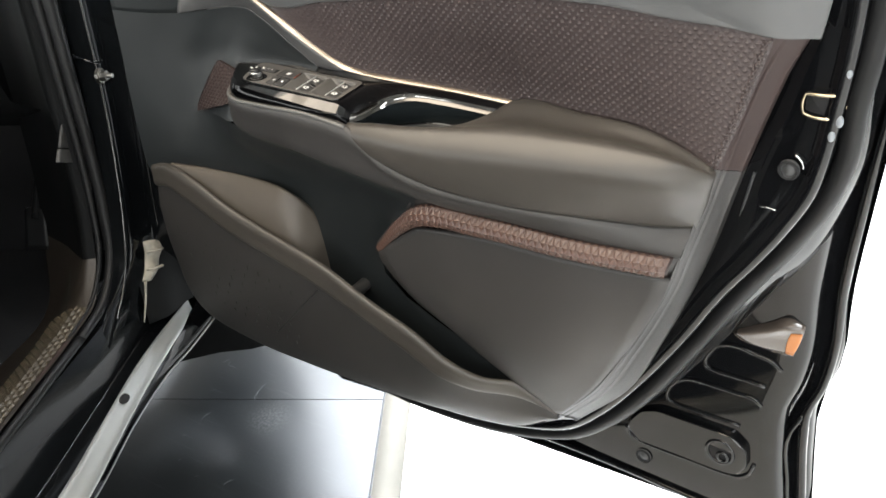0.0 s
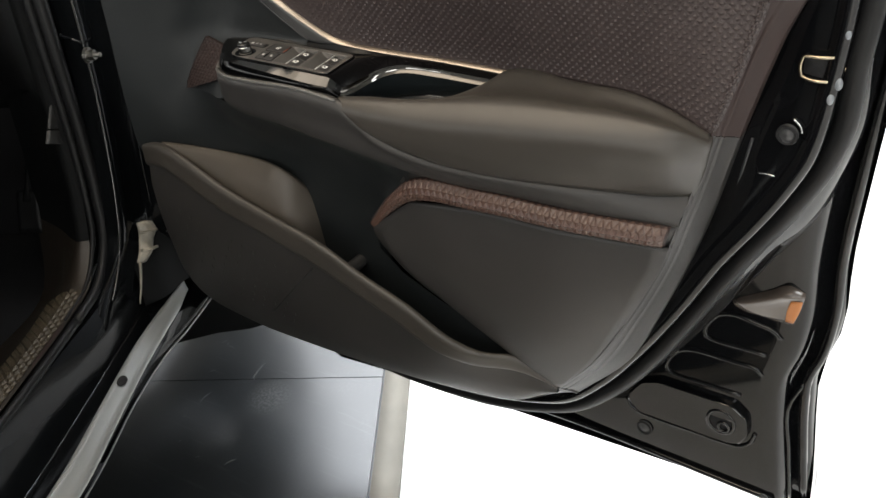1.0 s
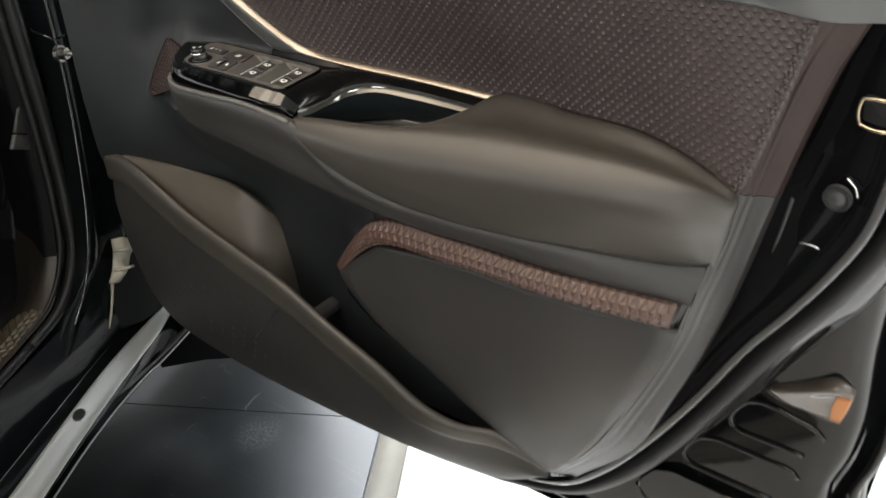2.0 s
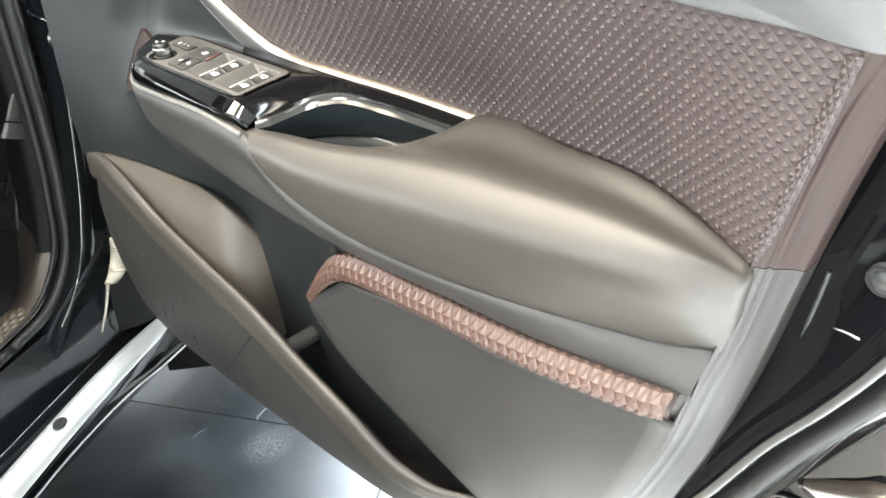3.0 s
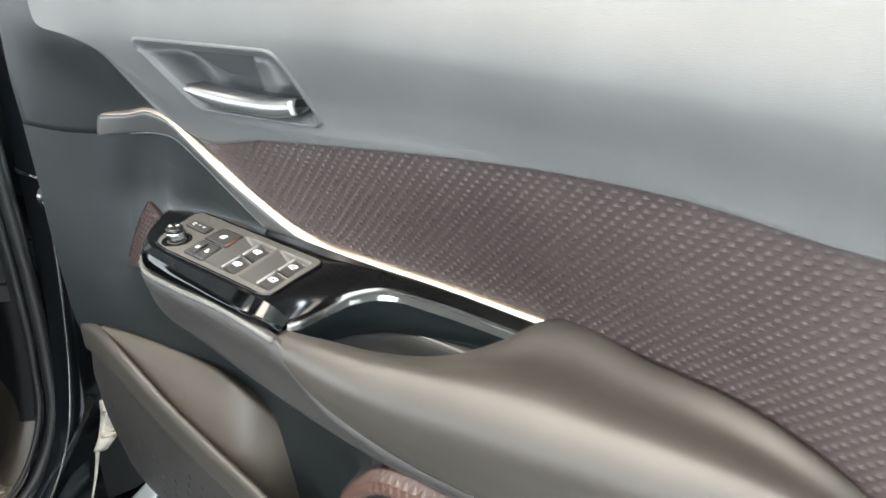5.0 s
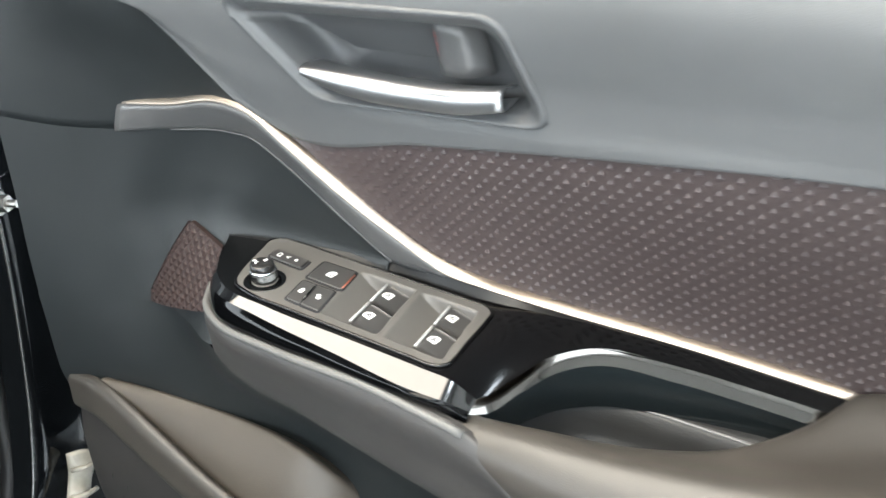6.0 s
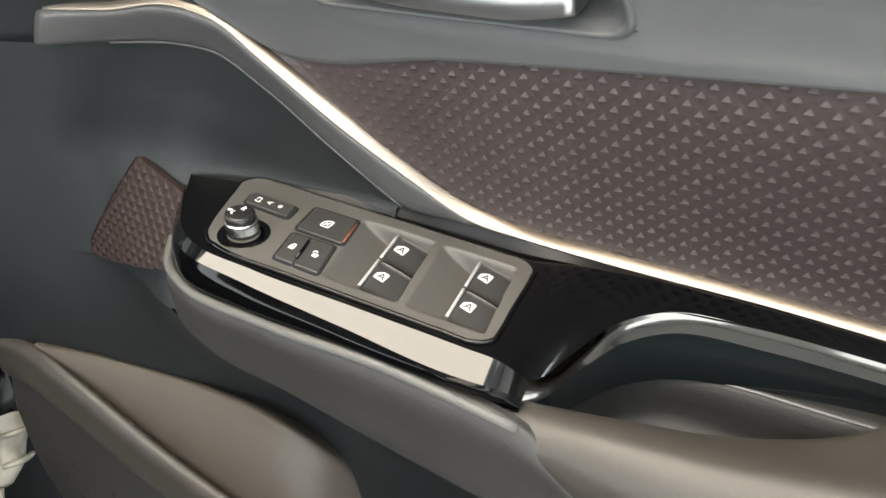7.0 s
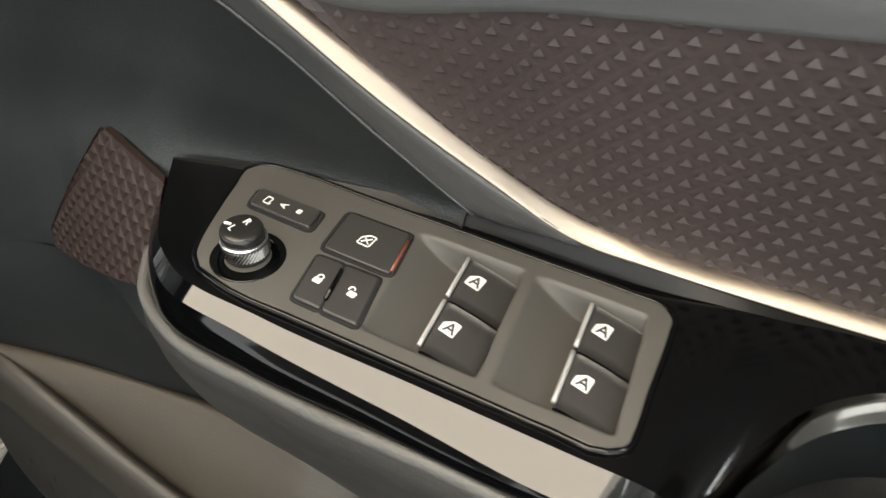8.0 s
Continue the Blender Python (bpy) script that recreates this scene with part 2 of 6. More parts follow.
def diamonds(bm, surf, inside, u0, u1, v0, v1, du, dv, height, drift=0.0, base=None):
    """Facetted studs on a staggered lattice over the surface surf(u, v); inside(u, v) brings a point within the outline.
    Each stud has a small three-cornered facet that looks up, over larger ones that look down; with base, it is a
    small wedge on a low pyramid of that height."""
    nu, nv = int((u1 - u0) / du) + 2, int((v1 - v0) / dv * 2) + 3
    eps = 1e-4
    for j in range(nv):
        for i in range(nu):
            u, v = u0 + (i + 0.5 * (j % 2)) * du, v0 + j * dv / 2 + drift * (i + 0.5 * (j % 2)) * du
            corners = [inside(u - du / 2, v), inside(u, v - dv / 2), inside(u + du / 2, v), inside(u, v + dv / 2)]
            w = max(c[0] for c in corners) - min(c[0] for c in corners)
            t = max(c[1] for c in corners) - min(c[1] for c in corners)
            if w < du * 0.2 or t < dv * 0.2:
                continue
            tip = inside(u, v)
            p = np.array(surf(*tip))
            a = np.array(surf(tip[0] + eps, tip[1])) - p
            b = np.array(surf(tip[0], tip[1] + eps)) - p
            n = np.cross(a, b)
            n = n / (np.linalg.norm(n) + 1e-12)
            if n[1] > 0:
                n = -n
            k = min(1.0, w / du) * min(1.0, t / dv)
            h = height(u, v) * k
            if base:
                low = base(u, v) * k
                ring = [bm.verts.new(surf(*c)) for c in corners]
                peak = bm.verts.new(p + n * low)
                for q in range(4):
                    bm.faces.new((ring[q], ring[(q + 1) % 4], peak))
                foot = []
                for x, y, z in ((-0.22, -0.05, 0.9), (0.22, -0.03, 1.0), (0.01, 0.22, 0.0), (-0.18, -0.17, 0.0), (0.18, -0.16, 0.0)):
                    under = low * (1 - 2 * abs(x) - 2 * abs(y))
                    foot.append(bm.verts.new(np.array(surf(*inside(u + du * x, v + dv * y))) + n * (under + h * z + 0.00003)))
                for face in ((0, 1, 2), (3, 4, 1, 0), (3, 0, 2), (4, 2, 1)):
                    bm.faces.new([foot[q] for q in face])
                continue
            lift = [bm.verts.new(np.array(surf(*inside(u + du * x, v + dv * y))) + n * h * z) for x, y, z in ((-0.20, -0.04, 0.85), (0.24, -0.02, 1.0), (0.02, 0.30, 0.15))]
            w, s, e, t = [bm.verts.new(surf(*c)) for c in corners]
            a, b, c = lift
            for face in ((a, b, c), (w, s, a), (s, b, a), (s, e, b), (w, a, c), (w, c, t), (e, t, c), (e, c, b)):
                bm.faces.new(face)
    return bm


def along(xs, ys):
    """A function that follows the given values smoothly."""
    xs, ys = np.array(xs), np.array(ys)
    fine = spline(np.stack([xs, ys], 1), 8)
    return lambda x: float(np.interp(x, fine[:, 0], fine[:, 1]))

def ease(t):
    t = min(max(t, 0.0), 1.0)
    return t * t * (3 - 2 * t)


# ---- the showroom ----
SIDE = Vector((0.854, 0.52, 0))
AHEAD = Vector((-0.52, 0.854, 0))
FLOOR_TURN = math.degrees(math.atan2(0.52, 0.854))


def on_floor(p, s, z):
    return SIDE * p + AHEAD * s + Vector((0, 0, z))


def slab(p0, p1, s0, s1, z0, z1, bevel=0.0):
    bm = box(bmesh.new(), p0, p1, s0, s1, z0, z1, bevel)
    bmesh.ops.transform(bm, matrix=pose(0, 0, 0, 0, 0, FLOOR_TURN), verts=bm.verts)
    return bm


ground = part("floor", slab(-9, 9, -9, 9, -0.12, -0.022), M_FLOOR_WHITE, smooth=False)
tagged(ground, "white polished showroom floor, brightly lit", "floor", kind="structure")
platform = part("floor_platform", slab(-4.6, 0.12, -4.5, 4.5, -0.021, -0.006), M_FLOOR_DARK, smooth=False)
tagged(platform, "low black platform under the car", "platform", kind="structure")


def floor_panel(i, j):
    """One black floor panel; the cross joints run a little askew to the edge strip."""
    p0, p1 = -4.6 + 1.18 * i, -4.6 + 1.18 * (i + 1) - 0.0025
    s0, s1 = -4.39 + 2.36 * j, -4.39 + 2.36 * (j + 1) - 0.0025
    bm = bmesh.new()
    prism(bm, [(p0, s0), (p1, s0), (p1, s1), (p0, s1)], lambda p, s, h: on_floor(p, s - 0.085 * (p - 0.0), h), -0.006, 0.0)
    part("floor_panel", bm, M_FLOOR_DARK, platform, smooth=False)


for i in range(4):
    for j in range(4):
        floor_panel(i, j)
# pale scuffs left on the black panels
M_SCUFF = material("pale_scuff", (0.045, 0.05, 0.05), 0.6, vary=0.3, vary_scale=60)
for p, s, turn, long in ((-0.292, 0.498, 40, 0.020), (-0.270, 0.474, -30, 0.026), (-0.281, 0.489, 80, 0.014), (-0.295, 0.386, 20, 0.018), (-0.288, 0.293, 62, 0.036), (-0.319, 0.233, 10, 0.009), (-0.181, 0.372, 75, 0.030), (-0.174, 0.392, 60, 0.022), (-0.186, 0.352, 100, 0.020), (-0.181, 0.083, 35, 0.024), (-0.307, 0.155, 50, 0.008), (-0.254, 0.104, 15, 0.010)):
    c, d = math.cos(math.radians(turn)), math.sin(math.radians(turn))
    ring = [(k * long / 2, w * 0.0015 * (1 - k * k) ** 0.5 + 0.12 * long * (1 - k * k) - 0.06 * long) for w, ks in ((1, (-1, -0.6, -0.1, 0.4, 0.8)), (-1, (1, 0.6, 0.1, -0.4, -0.8))) for k in ks]
    part("scuff_mark", prism(bmesh.new(), [(p + a * c - b * d, s + a * d + b * c) for a, b in ring], lambda p, s, h: on_floor(p, s, h), -0.001, 0.0004), M_SCUFF, platform, smooth=False)
edge = part("floor_edge_strip", slab(0.1215, 0.177, -4.5, 4.5, -0.021, 0.001, 0.002), M_FLOOR_EDGE)
tagged(edge, "beige edge strip along the black platform", "floor strip", kind="structure")


def wall(name, p0, p1, s0, s1, label, mat=M_WALL):
    return tagged(part(name, slab(p0, p1, s0, s1, -0.1, 5.0), mat, smooth=False), label, "wall", kind="structure")


wall("wall_north", -9, 9, 9, 9.2, "plain warm white showroom wall")
wall("wall_south", -9, 9, -9.2, -9, "plain warm white showroom wall")
wall("wall_east", 9, 9.2, -9.2, 9.2, "plain warm white showroom wall")
wall("wall_west", -9.2, -9, -9.2, 9.2, "plain warm white showroom wall")
tagged(part("ceiling", slab(-9.2, 9.2, -9.2, 9.2, 5.0, 5.15), M_CEIL, smooth=False), "grey showroom ceiling", "ceiling", kind="structure")

M_PANEL = glow("lit_panel", (1.0, 0.97, 0.92), 5.0)
for p in (-2.4, 0.2, 2.8):
    for s in (-4.5, -1.6, 1.0):
        if p < 1 and s > -2:
            continue
        panel_light = empty("ceiling_light", on_floor(p, s, 5.0), FLOOR_TURN)
        bm = box(bmesh.new(), -0.7, 0.7, -0.35, 0.35, -0.03, -0.001, 0.004)
        part("frame", bm, M_CEIL, None).parent = panel_light
        bm = box(bmesh.new(), -0.66, 0.66, -0.31, 0.31, -0.034, -0.0305)
        diffuser = part("diffuser", bm, M_PANEL, None, smooth=False)
        diffuser.parent = panel_light
        tagged(panel_light, "flat white ceiling panel light, switched on", "ceiling light", "ceiling panel lights")
        area_lamp("panel_lamp", on_floor(p, s, 4.955), on_floor(p, s, 0), 1.3, 0.6, 62, (1.0, 0.97, 0.92))
# lamps added for daylight from unseen glass fronts; the walls here are plain
GLASS = (1.0, 0.95, 0.87)
area_lamp("unseen_front_daylight", on_floor(-0.8, -8.9, 2.4), on_floor(-0.8, 0, 2.4), 12.5, 2.2, 560, GLASS)
area_lamp("unseen_side_daylight", on_floor(-8.9, -4.2, 2.4), on_floor(0, -4.2, 2.4), 9.2, 2.2, 400, (1.0, 0.96, 0.89))
# unseen luminous ceiling over the floor beyond the door, added for its glare
light_box = empty("luminous_ceiling", on_floor(0.6, 5.2, 5.0), FLOOR_TURN)
part("frame", box(bmesh.new(), -3.0, 3.0, -2.7, 2.7, -0.05, -0.001, 0.01), M_CEIL).parent = light_box
part("diffuser", box(bmesh.new(), -2.9, 2.9, -2.6, 2.6, -0.055, -0.0505), M_PANEL, smooth=False).parent = light_box
tagged(light_box, "unseen luminous white ceiling panel, added for the floor's glare", "ceiling light")
area_lamp("luminous_ceiling_lamp", on_floor(0.6, 5.2, 4.94), on_floor(0.6, 5.2, 0), 5.7, 5.1, 2350, (0.97, 0.98, 1.0))

# warm light panel above the opening of the door
light_box = empty("luminous_ceiling", on_floor(-1.4, -0.95, 5.0), FLOOR_TURN)
part("frame", box(bmesh.new(), -2.35, 2.35, -2.55, 2.55, -0.05, -0.001, 0.01), M_CEIL).parent = light_box
part("diffuser", box(bmesh.new(), -2.25, 2.25, -2.45, 2.45, -0.055, -0.0505), glow("warm_lit_panel", (1.0, 0.82, 0.62), 4.0), smooth=False).parent = light_box
tagged(light_box, "warm white luminous ceiling panel, switched on", "ceiling light")
area_lamp("warm_panel_lamp", on_floor(-1.4, -0.95, 4.94), on_floor(-1.4, -0.95, 0), 4.45, 4.85, 260, (1.0, 0.84, 0.66))

# ---- the open car door ----
door = empty("car", (-0.5, -0.3, 0.15))
tagged(door, "black car, front door wide open, grey and brown trim", "car")
body = door

# upper padded trim, turning over at the belt line
WEAVE_TOP = [(0.130, -0.012, 1.021), (0.166, -0.002, 0.999), (0.262, 0, 1.008), (0.382, 0, 1.019), (0.476, 0, 1.026), (0.56, 0, 1.029), (0.636, 0, 1.027), (0.71, 0, 1.018), (0.773, 0.001, 1.012), (0.802, 0.004, 1.006), (0.84, 0.03, 1.0)]


def shifted(curve, dx, dy, dz):
    return [(x + dx, y + dy, z + dz) for x, y, z in curve]


UPPER_TRIM_ROW_1 = [(-0.0378, 0.0459, 1.185), (0.03, 0.055, 1.182), (0.13, 0.05, 1.18), (0.25, 0.045, 1.178), (0.36, 0.04, 1.175), (0.47, 0.04, 1.172), (0.57, 0.04, 1.168), (0.66, 0.04, 1.163), (0.74, 0.042, 1.158), (0.80, 0.045, 1.153), (0.85, 0.06, 1.15)]
UPPER_TRIM_ROW_2 = [(-0.0252, -0.0174, 1.155), (0.05, -0.02, 1.152), (0.15, -0.02, 1.15), (0.26, -0.011, 1.148), (0.37, 0.0, 1.145), (0.475, 0.004, 1.142), (0.57, 0.006, 1.138), (0.66, 0.007, 1.132), (0.74, 0.009, 1.127), (0.80, 0.012, 1.122), (0.85, 0.036, 1.12)]
UPPER_TRIM_ROW_3 = [(-0.0132, -0.0349, 1.101), (0.064, -0.033, 1.096), (0.16, -0.034, 1.092), (0.264, -0.0265, 1.096), (0.375, -0.0215, 1.104), (0.476, -0.0205, 1.100), (0.57, -0.0195, 1.095), (0.65, -0.0175, 1.090), (0.73, -0.0145, 1.083), (0.80, -0.008, 1.076), (0.85, 0.03, 1.07)]
UPPER_TRIM_ROW_4 = [(0.064, -0.03, 1.086), (0.108, -0.027, 1.066), (0.163, -0.021, 1.05), (0.262, -0.0125, 1.047), (0.378, -0.006, 1.05), (0.476, -0.006, 1.052), (0.565, -0.006, 1.052), (0.64, -0.005, 1.049), (0.715, -0.004, 1.042), (0.79, -0.002, 1.034), (0.845, 0.03, 1.03)]
patch("upper_trim", [
    UPPER_TRIM_ROW_1,
    UPPER_TRIM_ROW_2,
    UPPER_TRIM_ROW_3,
    UPPER_TRIM_ROW_4,
    WEAVE_TOP], M_UPPER, door, "soft grey padded upper door trim", 36, 20)

# front corner above the gold strip
CORNER_TRIM_ROW_5 = [(-0.1102, -0.0211, 1.16), (-0.0693, -0.0208, 1.158), (-0.0252, -0.0174, 1.153), (0.0, -0.016, 1.13), (0.03, -0.024, 1.11), (0.06, -0.029, 1.09)]
CORNER_TRIM_ROW_6 = [(-0.1134, -0.0273, 1.09), (-0.0693, -0.0298, 1.092), (-0.0221, -0.0262, 1.09), (0.035, -0.02, 1.078), (0.085, -0.02, 1.06), (0.115, -0.016, 1.042)]
CORNER_TRIM_ROW_7 = [(-0.1172, -0.0317, 1.03), (-0.063, -0.0235, 1.03), (-0.0126, -0.0107, 1.034), (0.045, -0.008, 1.034), (0.09, -0.01, 1.032), (0.126, -0.01, 1.024)]
CORNER_TRIM_ROW_8 = [(-0.1197, -0.0321, 0.981), (-0.0567, -0.0166, 0.976), (-0.0113, -0.0007, 0.976), (0.05, 0.001, 0.998), (0.10, -0.003, 1.010), (0.128, -0.006, 1.016)]
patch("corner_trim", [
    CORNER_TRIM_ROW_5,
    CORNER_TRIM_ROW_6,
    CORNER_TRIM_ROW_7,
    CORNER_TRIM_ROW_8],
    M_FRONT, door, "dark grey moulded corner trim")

# front panel round the switch ledge
BM_ROW_9 = [(-0.1197, -0.0326, 0.983), (-0.0567, -0.0171, 0.978), (-0.0113, -0.0012, 0.977), (0.05, 0.003, 0.985), (0.103, 0.003, 0.992), (0.125, 0.003, 0.991), (0.149, 0.005, 0.976), (0.186, 0.01, 0.945), (0.224, 0.0155, 0.9168)]
BM_ROW_10 = [(-0.1222, -0.0336, 0.945), (-0.0662, -0.0187, 0.945), (-0.0221, -0.0032, 0.945), (0.025, 0.006, 0.95), (0.075, 0.005, 0.955), (0.105, 0.004, 0.955), (0.135, 0.007, 0.946), (0.178, 0.0125, 0.932), (0.223, 0.0158, 0.9166)]
BM_ROW_11 = [(-0.1247, -0.0345, 0.91), (-0.0756, -0.0212, 0.91), (-0.0315, -0.0057, 0.91), (0.0, 0.006, 0.909), (0.05, 0.003, 0.911), (0.084, -0.002, 0.914), (0.12, 0.006, 0.915), (0.17, 0.013, 0.916), (0.222, 0.016, 0.9165)]
BM_ROW_12 = [(-0.1291, -0.0362, 0.865), (-0.0788, -0.0234, 0.865), (-0.0315, -0.0077, 0.866), (0.0, 0.0, 0.868), (0.05, -0.0155, 0.874), (0.090, -0.017, 0.890), (0.125, -0.014, 0.885), (0.17, -0.01, 0.888), (0.222, 0.0, 0.892)]
BM_ROW_13 = [(-0.1323, -0.0373, 0.82), (-0.0819, -0.0266, 0.82), (-0.0378, -0.0131, 0.826), (0.0, -0.0092, 0.832), (0.045, -0.023, 0.837), (0.092, -0.041, 0.842), (0.125, -0.035, 0.85), (0.17, -0.025, 0.855), (0.222, -0.01, 0.86)]
bm = add_grid(bmesh.new(), loft([
    BM_ROW_9,
    BM_ROW_10,
    BM_ROW_11,
    BM_ROW_12,
    BM_ROW_13], 16, 16))
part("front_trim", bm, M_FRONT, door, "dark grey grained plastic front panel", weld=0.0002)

# small brown insert beside the switches
M_WEAVE_DARK = material("embossed_dark_brown", (0.020, 0.0113, 0.0097), 0.5, grain=0.12, grain_scale=1800, spec=0.3)
SW = np.array([(0.0415, 0.0032, 0.912), (0.0835, -0.0100, 0.9075), (-0.0165, -0.0072, 0.834), (0.0905, -0.0372, 0.868)])
SW_PLANE = np.linalg.solve(np.stack([np.ones(4), SW[:, 0], SW[:, 2], SW[:, 0] * SW[:, 2]], 1), SW[:, 1])


def insert_at(u, v):
    return (u, float(SW_PLANE @ np.array((1, u, v, u * v))) - 0.0012, v)


def in_insert(u, v):
    u = min(max(u, -0.0175), 0.0925)
    low = float(np.interp(u, (-0.0175, -0.0145, -0.010, 0.0925), (0.8365, 0.8325, 0.8335, 0.8685)))
    return u, min(max(v, low), max(low, float(np.interp(u, (-0.0175, 0.0415, 0.0835, 0.0925), (0.8365, 0.912, 0.9075, 0.9065)))))


bm = add_grid(bmesh.new(), [[insert_at(*in_insert(u, 0.82 + 0.1 * k)) for u in np.linspace(-0.0175, 0.0925, 24)] for k in (0.0, 0.2, 0.35, 0.5, 0.65, 0.8, 1.0)], 0.003)
diamonds(bm, insert_at, in_insert, -0.0175, 0.0925, 0.81, 0.915, 0.0095, 0.0088, lambda u, v: 0.0011, drift=0.12)
part("embossed_insert", bm, M_WEAVE_DARK, door, "brown embossed insert with facetted studs", smooth=False, weld=0.00005)

# large embossed insert
W_TOP = along([0.14, 0.166, 0.262, 0.382, 0.476, 0.56, 0.636, 0.71, 0.773, 0.803], [1.01, 0.9985, 1.0075, 1.0185, 1.0255, 1.0285, 1.0265, 1.0175, 1.0115, 1.006])
W_LOW = along([0.14, 0.158, 0.194, 0.228, 0.265, 0.283, 0.338, 0.406, 0.496, 0.595, 0.675, 0.724, 0.757, 0.803], [1.01, 1.0, 0.972, 0.944, 0.921, 0.915, 0.908, 0.902, 0.892, 0.892, 0.892, 0.881, 0.866, 0.86])
W_DEEP = along([0.14, 0.194, 0.265, 0.338, 0.406, 0.496, 0.595, 0.675, 0.724, 0.757, 0.803], [-0.003, 0.005, 0.021, 0.031, 0.038, 0.045, 0.036, 0.021, 0.009, 0.002, 0.004])


def weave_right(v):
    return 0.757 + 0.046 * min(max((v - 0.868) / 0.138, 0), 1) ** 0.85


def weave_at(u, v):
    top, low = W_TOP(u), W_LOW(u)
    s = min(max((top - v) / max(top - low, 1e-4), 0), 1)
    return (u, 0.003 + (W_DEEP(u) - 0.003) * s * s * (3 - 2 * s) * 0.5 + (W_DEEP(u) - 0.003) * s * 0.5, v)


def in_weave(u, v):
    u = min(max(u, 0.16), weave_right(v))
    return u, min(max(v, W_LOW(u)), W_TOP(u))


def stud_height(u, v):
    """The studs are lower beside the gold strip."""
    return 0.0005 + 0.0008 * ease((u - 0.18) / 0.14)


bm = diamonds(bmesh.new(), weave_at, in_weave, 0.156, 0.81, 0.8503, 1.035, 0.0100, 0.0091, stud_height, base=lambda u, v: 0.0002 + 0.0003 * ease((u - 0.5) / 0.28))
part("woven_insert", bm, M_WEAVE, door, "dark brown insert embossed with facetted studs", smooth=False, weld=0.00005)
bm = bmesh.new()
rows = []
for k in np.linspace(-0.06, 0.985, 30):
    row = []
    for q in np.linspace(0, 1, 120):
        u = 0.158 + q * 0.6
        z = W_LOW(u) + (W_TOP(u) - W_LOW(u)) * k
        u = 0.158 + q * (weave_right(z) + 0.001 - 0.158)
        z = W_LOW(u) + (W_TOP(u) - W_LOW(u)) * k
        row.append((u, weave_at(u, z)[1] + 0.0008, z))
    rows.append(row)
add_grid(bm, rows)
part("insert_backing", bm, M_WEAVE, door)

# raised row of studs along the insert's rear border
bm = diamonds(bmesh.new(), lambda u, v: (weave_right(v) - 0.0065 + u * 0.009, 0.003 - 0.0022 * math.sin(u * math.pi), v), lambda u, v: (min(max(u, 0), 1), min(max(v, 0.868), 1.004)), 0.0, 1.0, 0.868, 1.004, 0.5, 0.0082, lambda u, v: 0.0016)
part("insert_border", bm, M_WEAVE, door, "raised row of studs along the insert's border", smooth=False)

# gold strip and the grey strip below it
GOLD_UP = [(0.0, 0.0, 1.0015), (0.055, -0.003, 1.0095), (0.114, -0.006, 1.0195), (0.135, -0.006, 1.016), (0.158, -0.003, 1.0), (0.194, 0.004, 0.972), (0.228, 0.013, 0.944), (0.262, 0.02, 0.922), (0.286, 0.023, 0.915), (0.338, 0.03, 0.908), (0.406, 0.037, 0.902), (0.507, 0.0452, 0.8908)]
GOLD_LOW = [(0.001, -0.003, 0.999), (0.056, -0.006, 1.0065), (0.116, -0.009, 1.0160), (0.137, -0.009, 1.0115), (0.160, -0.0065, 0.994), (0.196, -0.0005, 0.964), (0.231, 0.008, 0.937), (0.265, 0.0145, 0.9155), (0.289, 0.018, 0.9112), (0.341, 0.025, 0.904), (0.408, 0.032, 0.8985), (0.505, 0.0408, 0.8872)]
bm = bmesh.new()
mid = [tuple((np.array(a) + np.array(b)) / 2 + np.array((0.0, -0.0005, 0.0003))) for a, b in zip(GOLD_UP, GOLD_LOW)]
add_grid(bm, loft([shifted(GOLD_UP, 0, 0.006, 0.0), GOLD_UP, mid, GOLD_LOW, shifted(GOLD_LOW, 0, 0.003, -0.001)], 8, 3), 0.003)
part("gold_strip", bm, M_GOLD, door, "champagne gold satin metal strip")
LOW_EDGE = [(-0.012, -0.006, 0.9765), (0.045, 0.001, 0.985), (0.103, 0.001, 0.992), (0.123, 0.001, 0.991), (0.149, 0.003, 0.976), (0.186, 0.008, 0.945), (0.223, 0.012, 0.917), (0.258, 0.0155, 0.9135)]
under = shifted(GOLD_LOW[:8], 0, 0.0006, -0.0004)
under[0] = (-0.004, -0.002, 0.9985)
bm = add_grid(bmesh.new(), loft([shifted(under, 0, 0.004, 0.0), under, [tuple((np.array(a) + np.array(b)) / 2 + np.array((0, -0.0015, 0))) for a, b in zip(under, LOW_EDGE)], LOW_EDGE], 8, 4), 0.004)
part("grey_strip", bm, M_GUN, door, "satin dark grey strip below the gold one")
part("strip_edge", tube(bmesh.new(), shifted(LOW_EDGE[1:7], 0, -0.0004, -0.0002), 0.0007, 6, 8), M_GUN, door)

PLATE_L = along([-0.057, -0.054, -0.049, -0.04, -0.028, -0.01, 0.001, 0.005, 0.0085], [0.158, 0.148, 0.142, 0.1375, 0.1335, 0.1285, 0.1262, 0.129, 0.138])
PLATE_R = along([-0.057, -0.0562, -0.0545, -0.0515, -0.047, -0.03, 0.0, 0.0035, 0.0065, 0.0085], [0.2985, 0.3018, 0.3050, 0.3068, 0.3069, 0.3053, 0.3026, 0.3020, 0.2998, 0.2955])
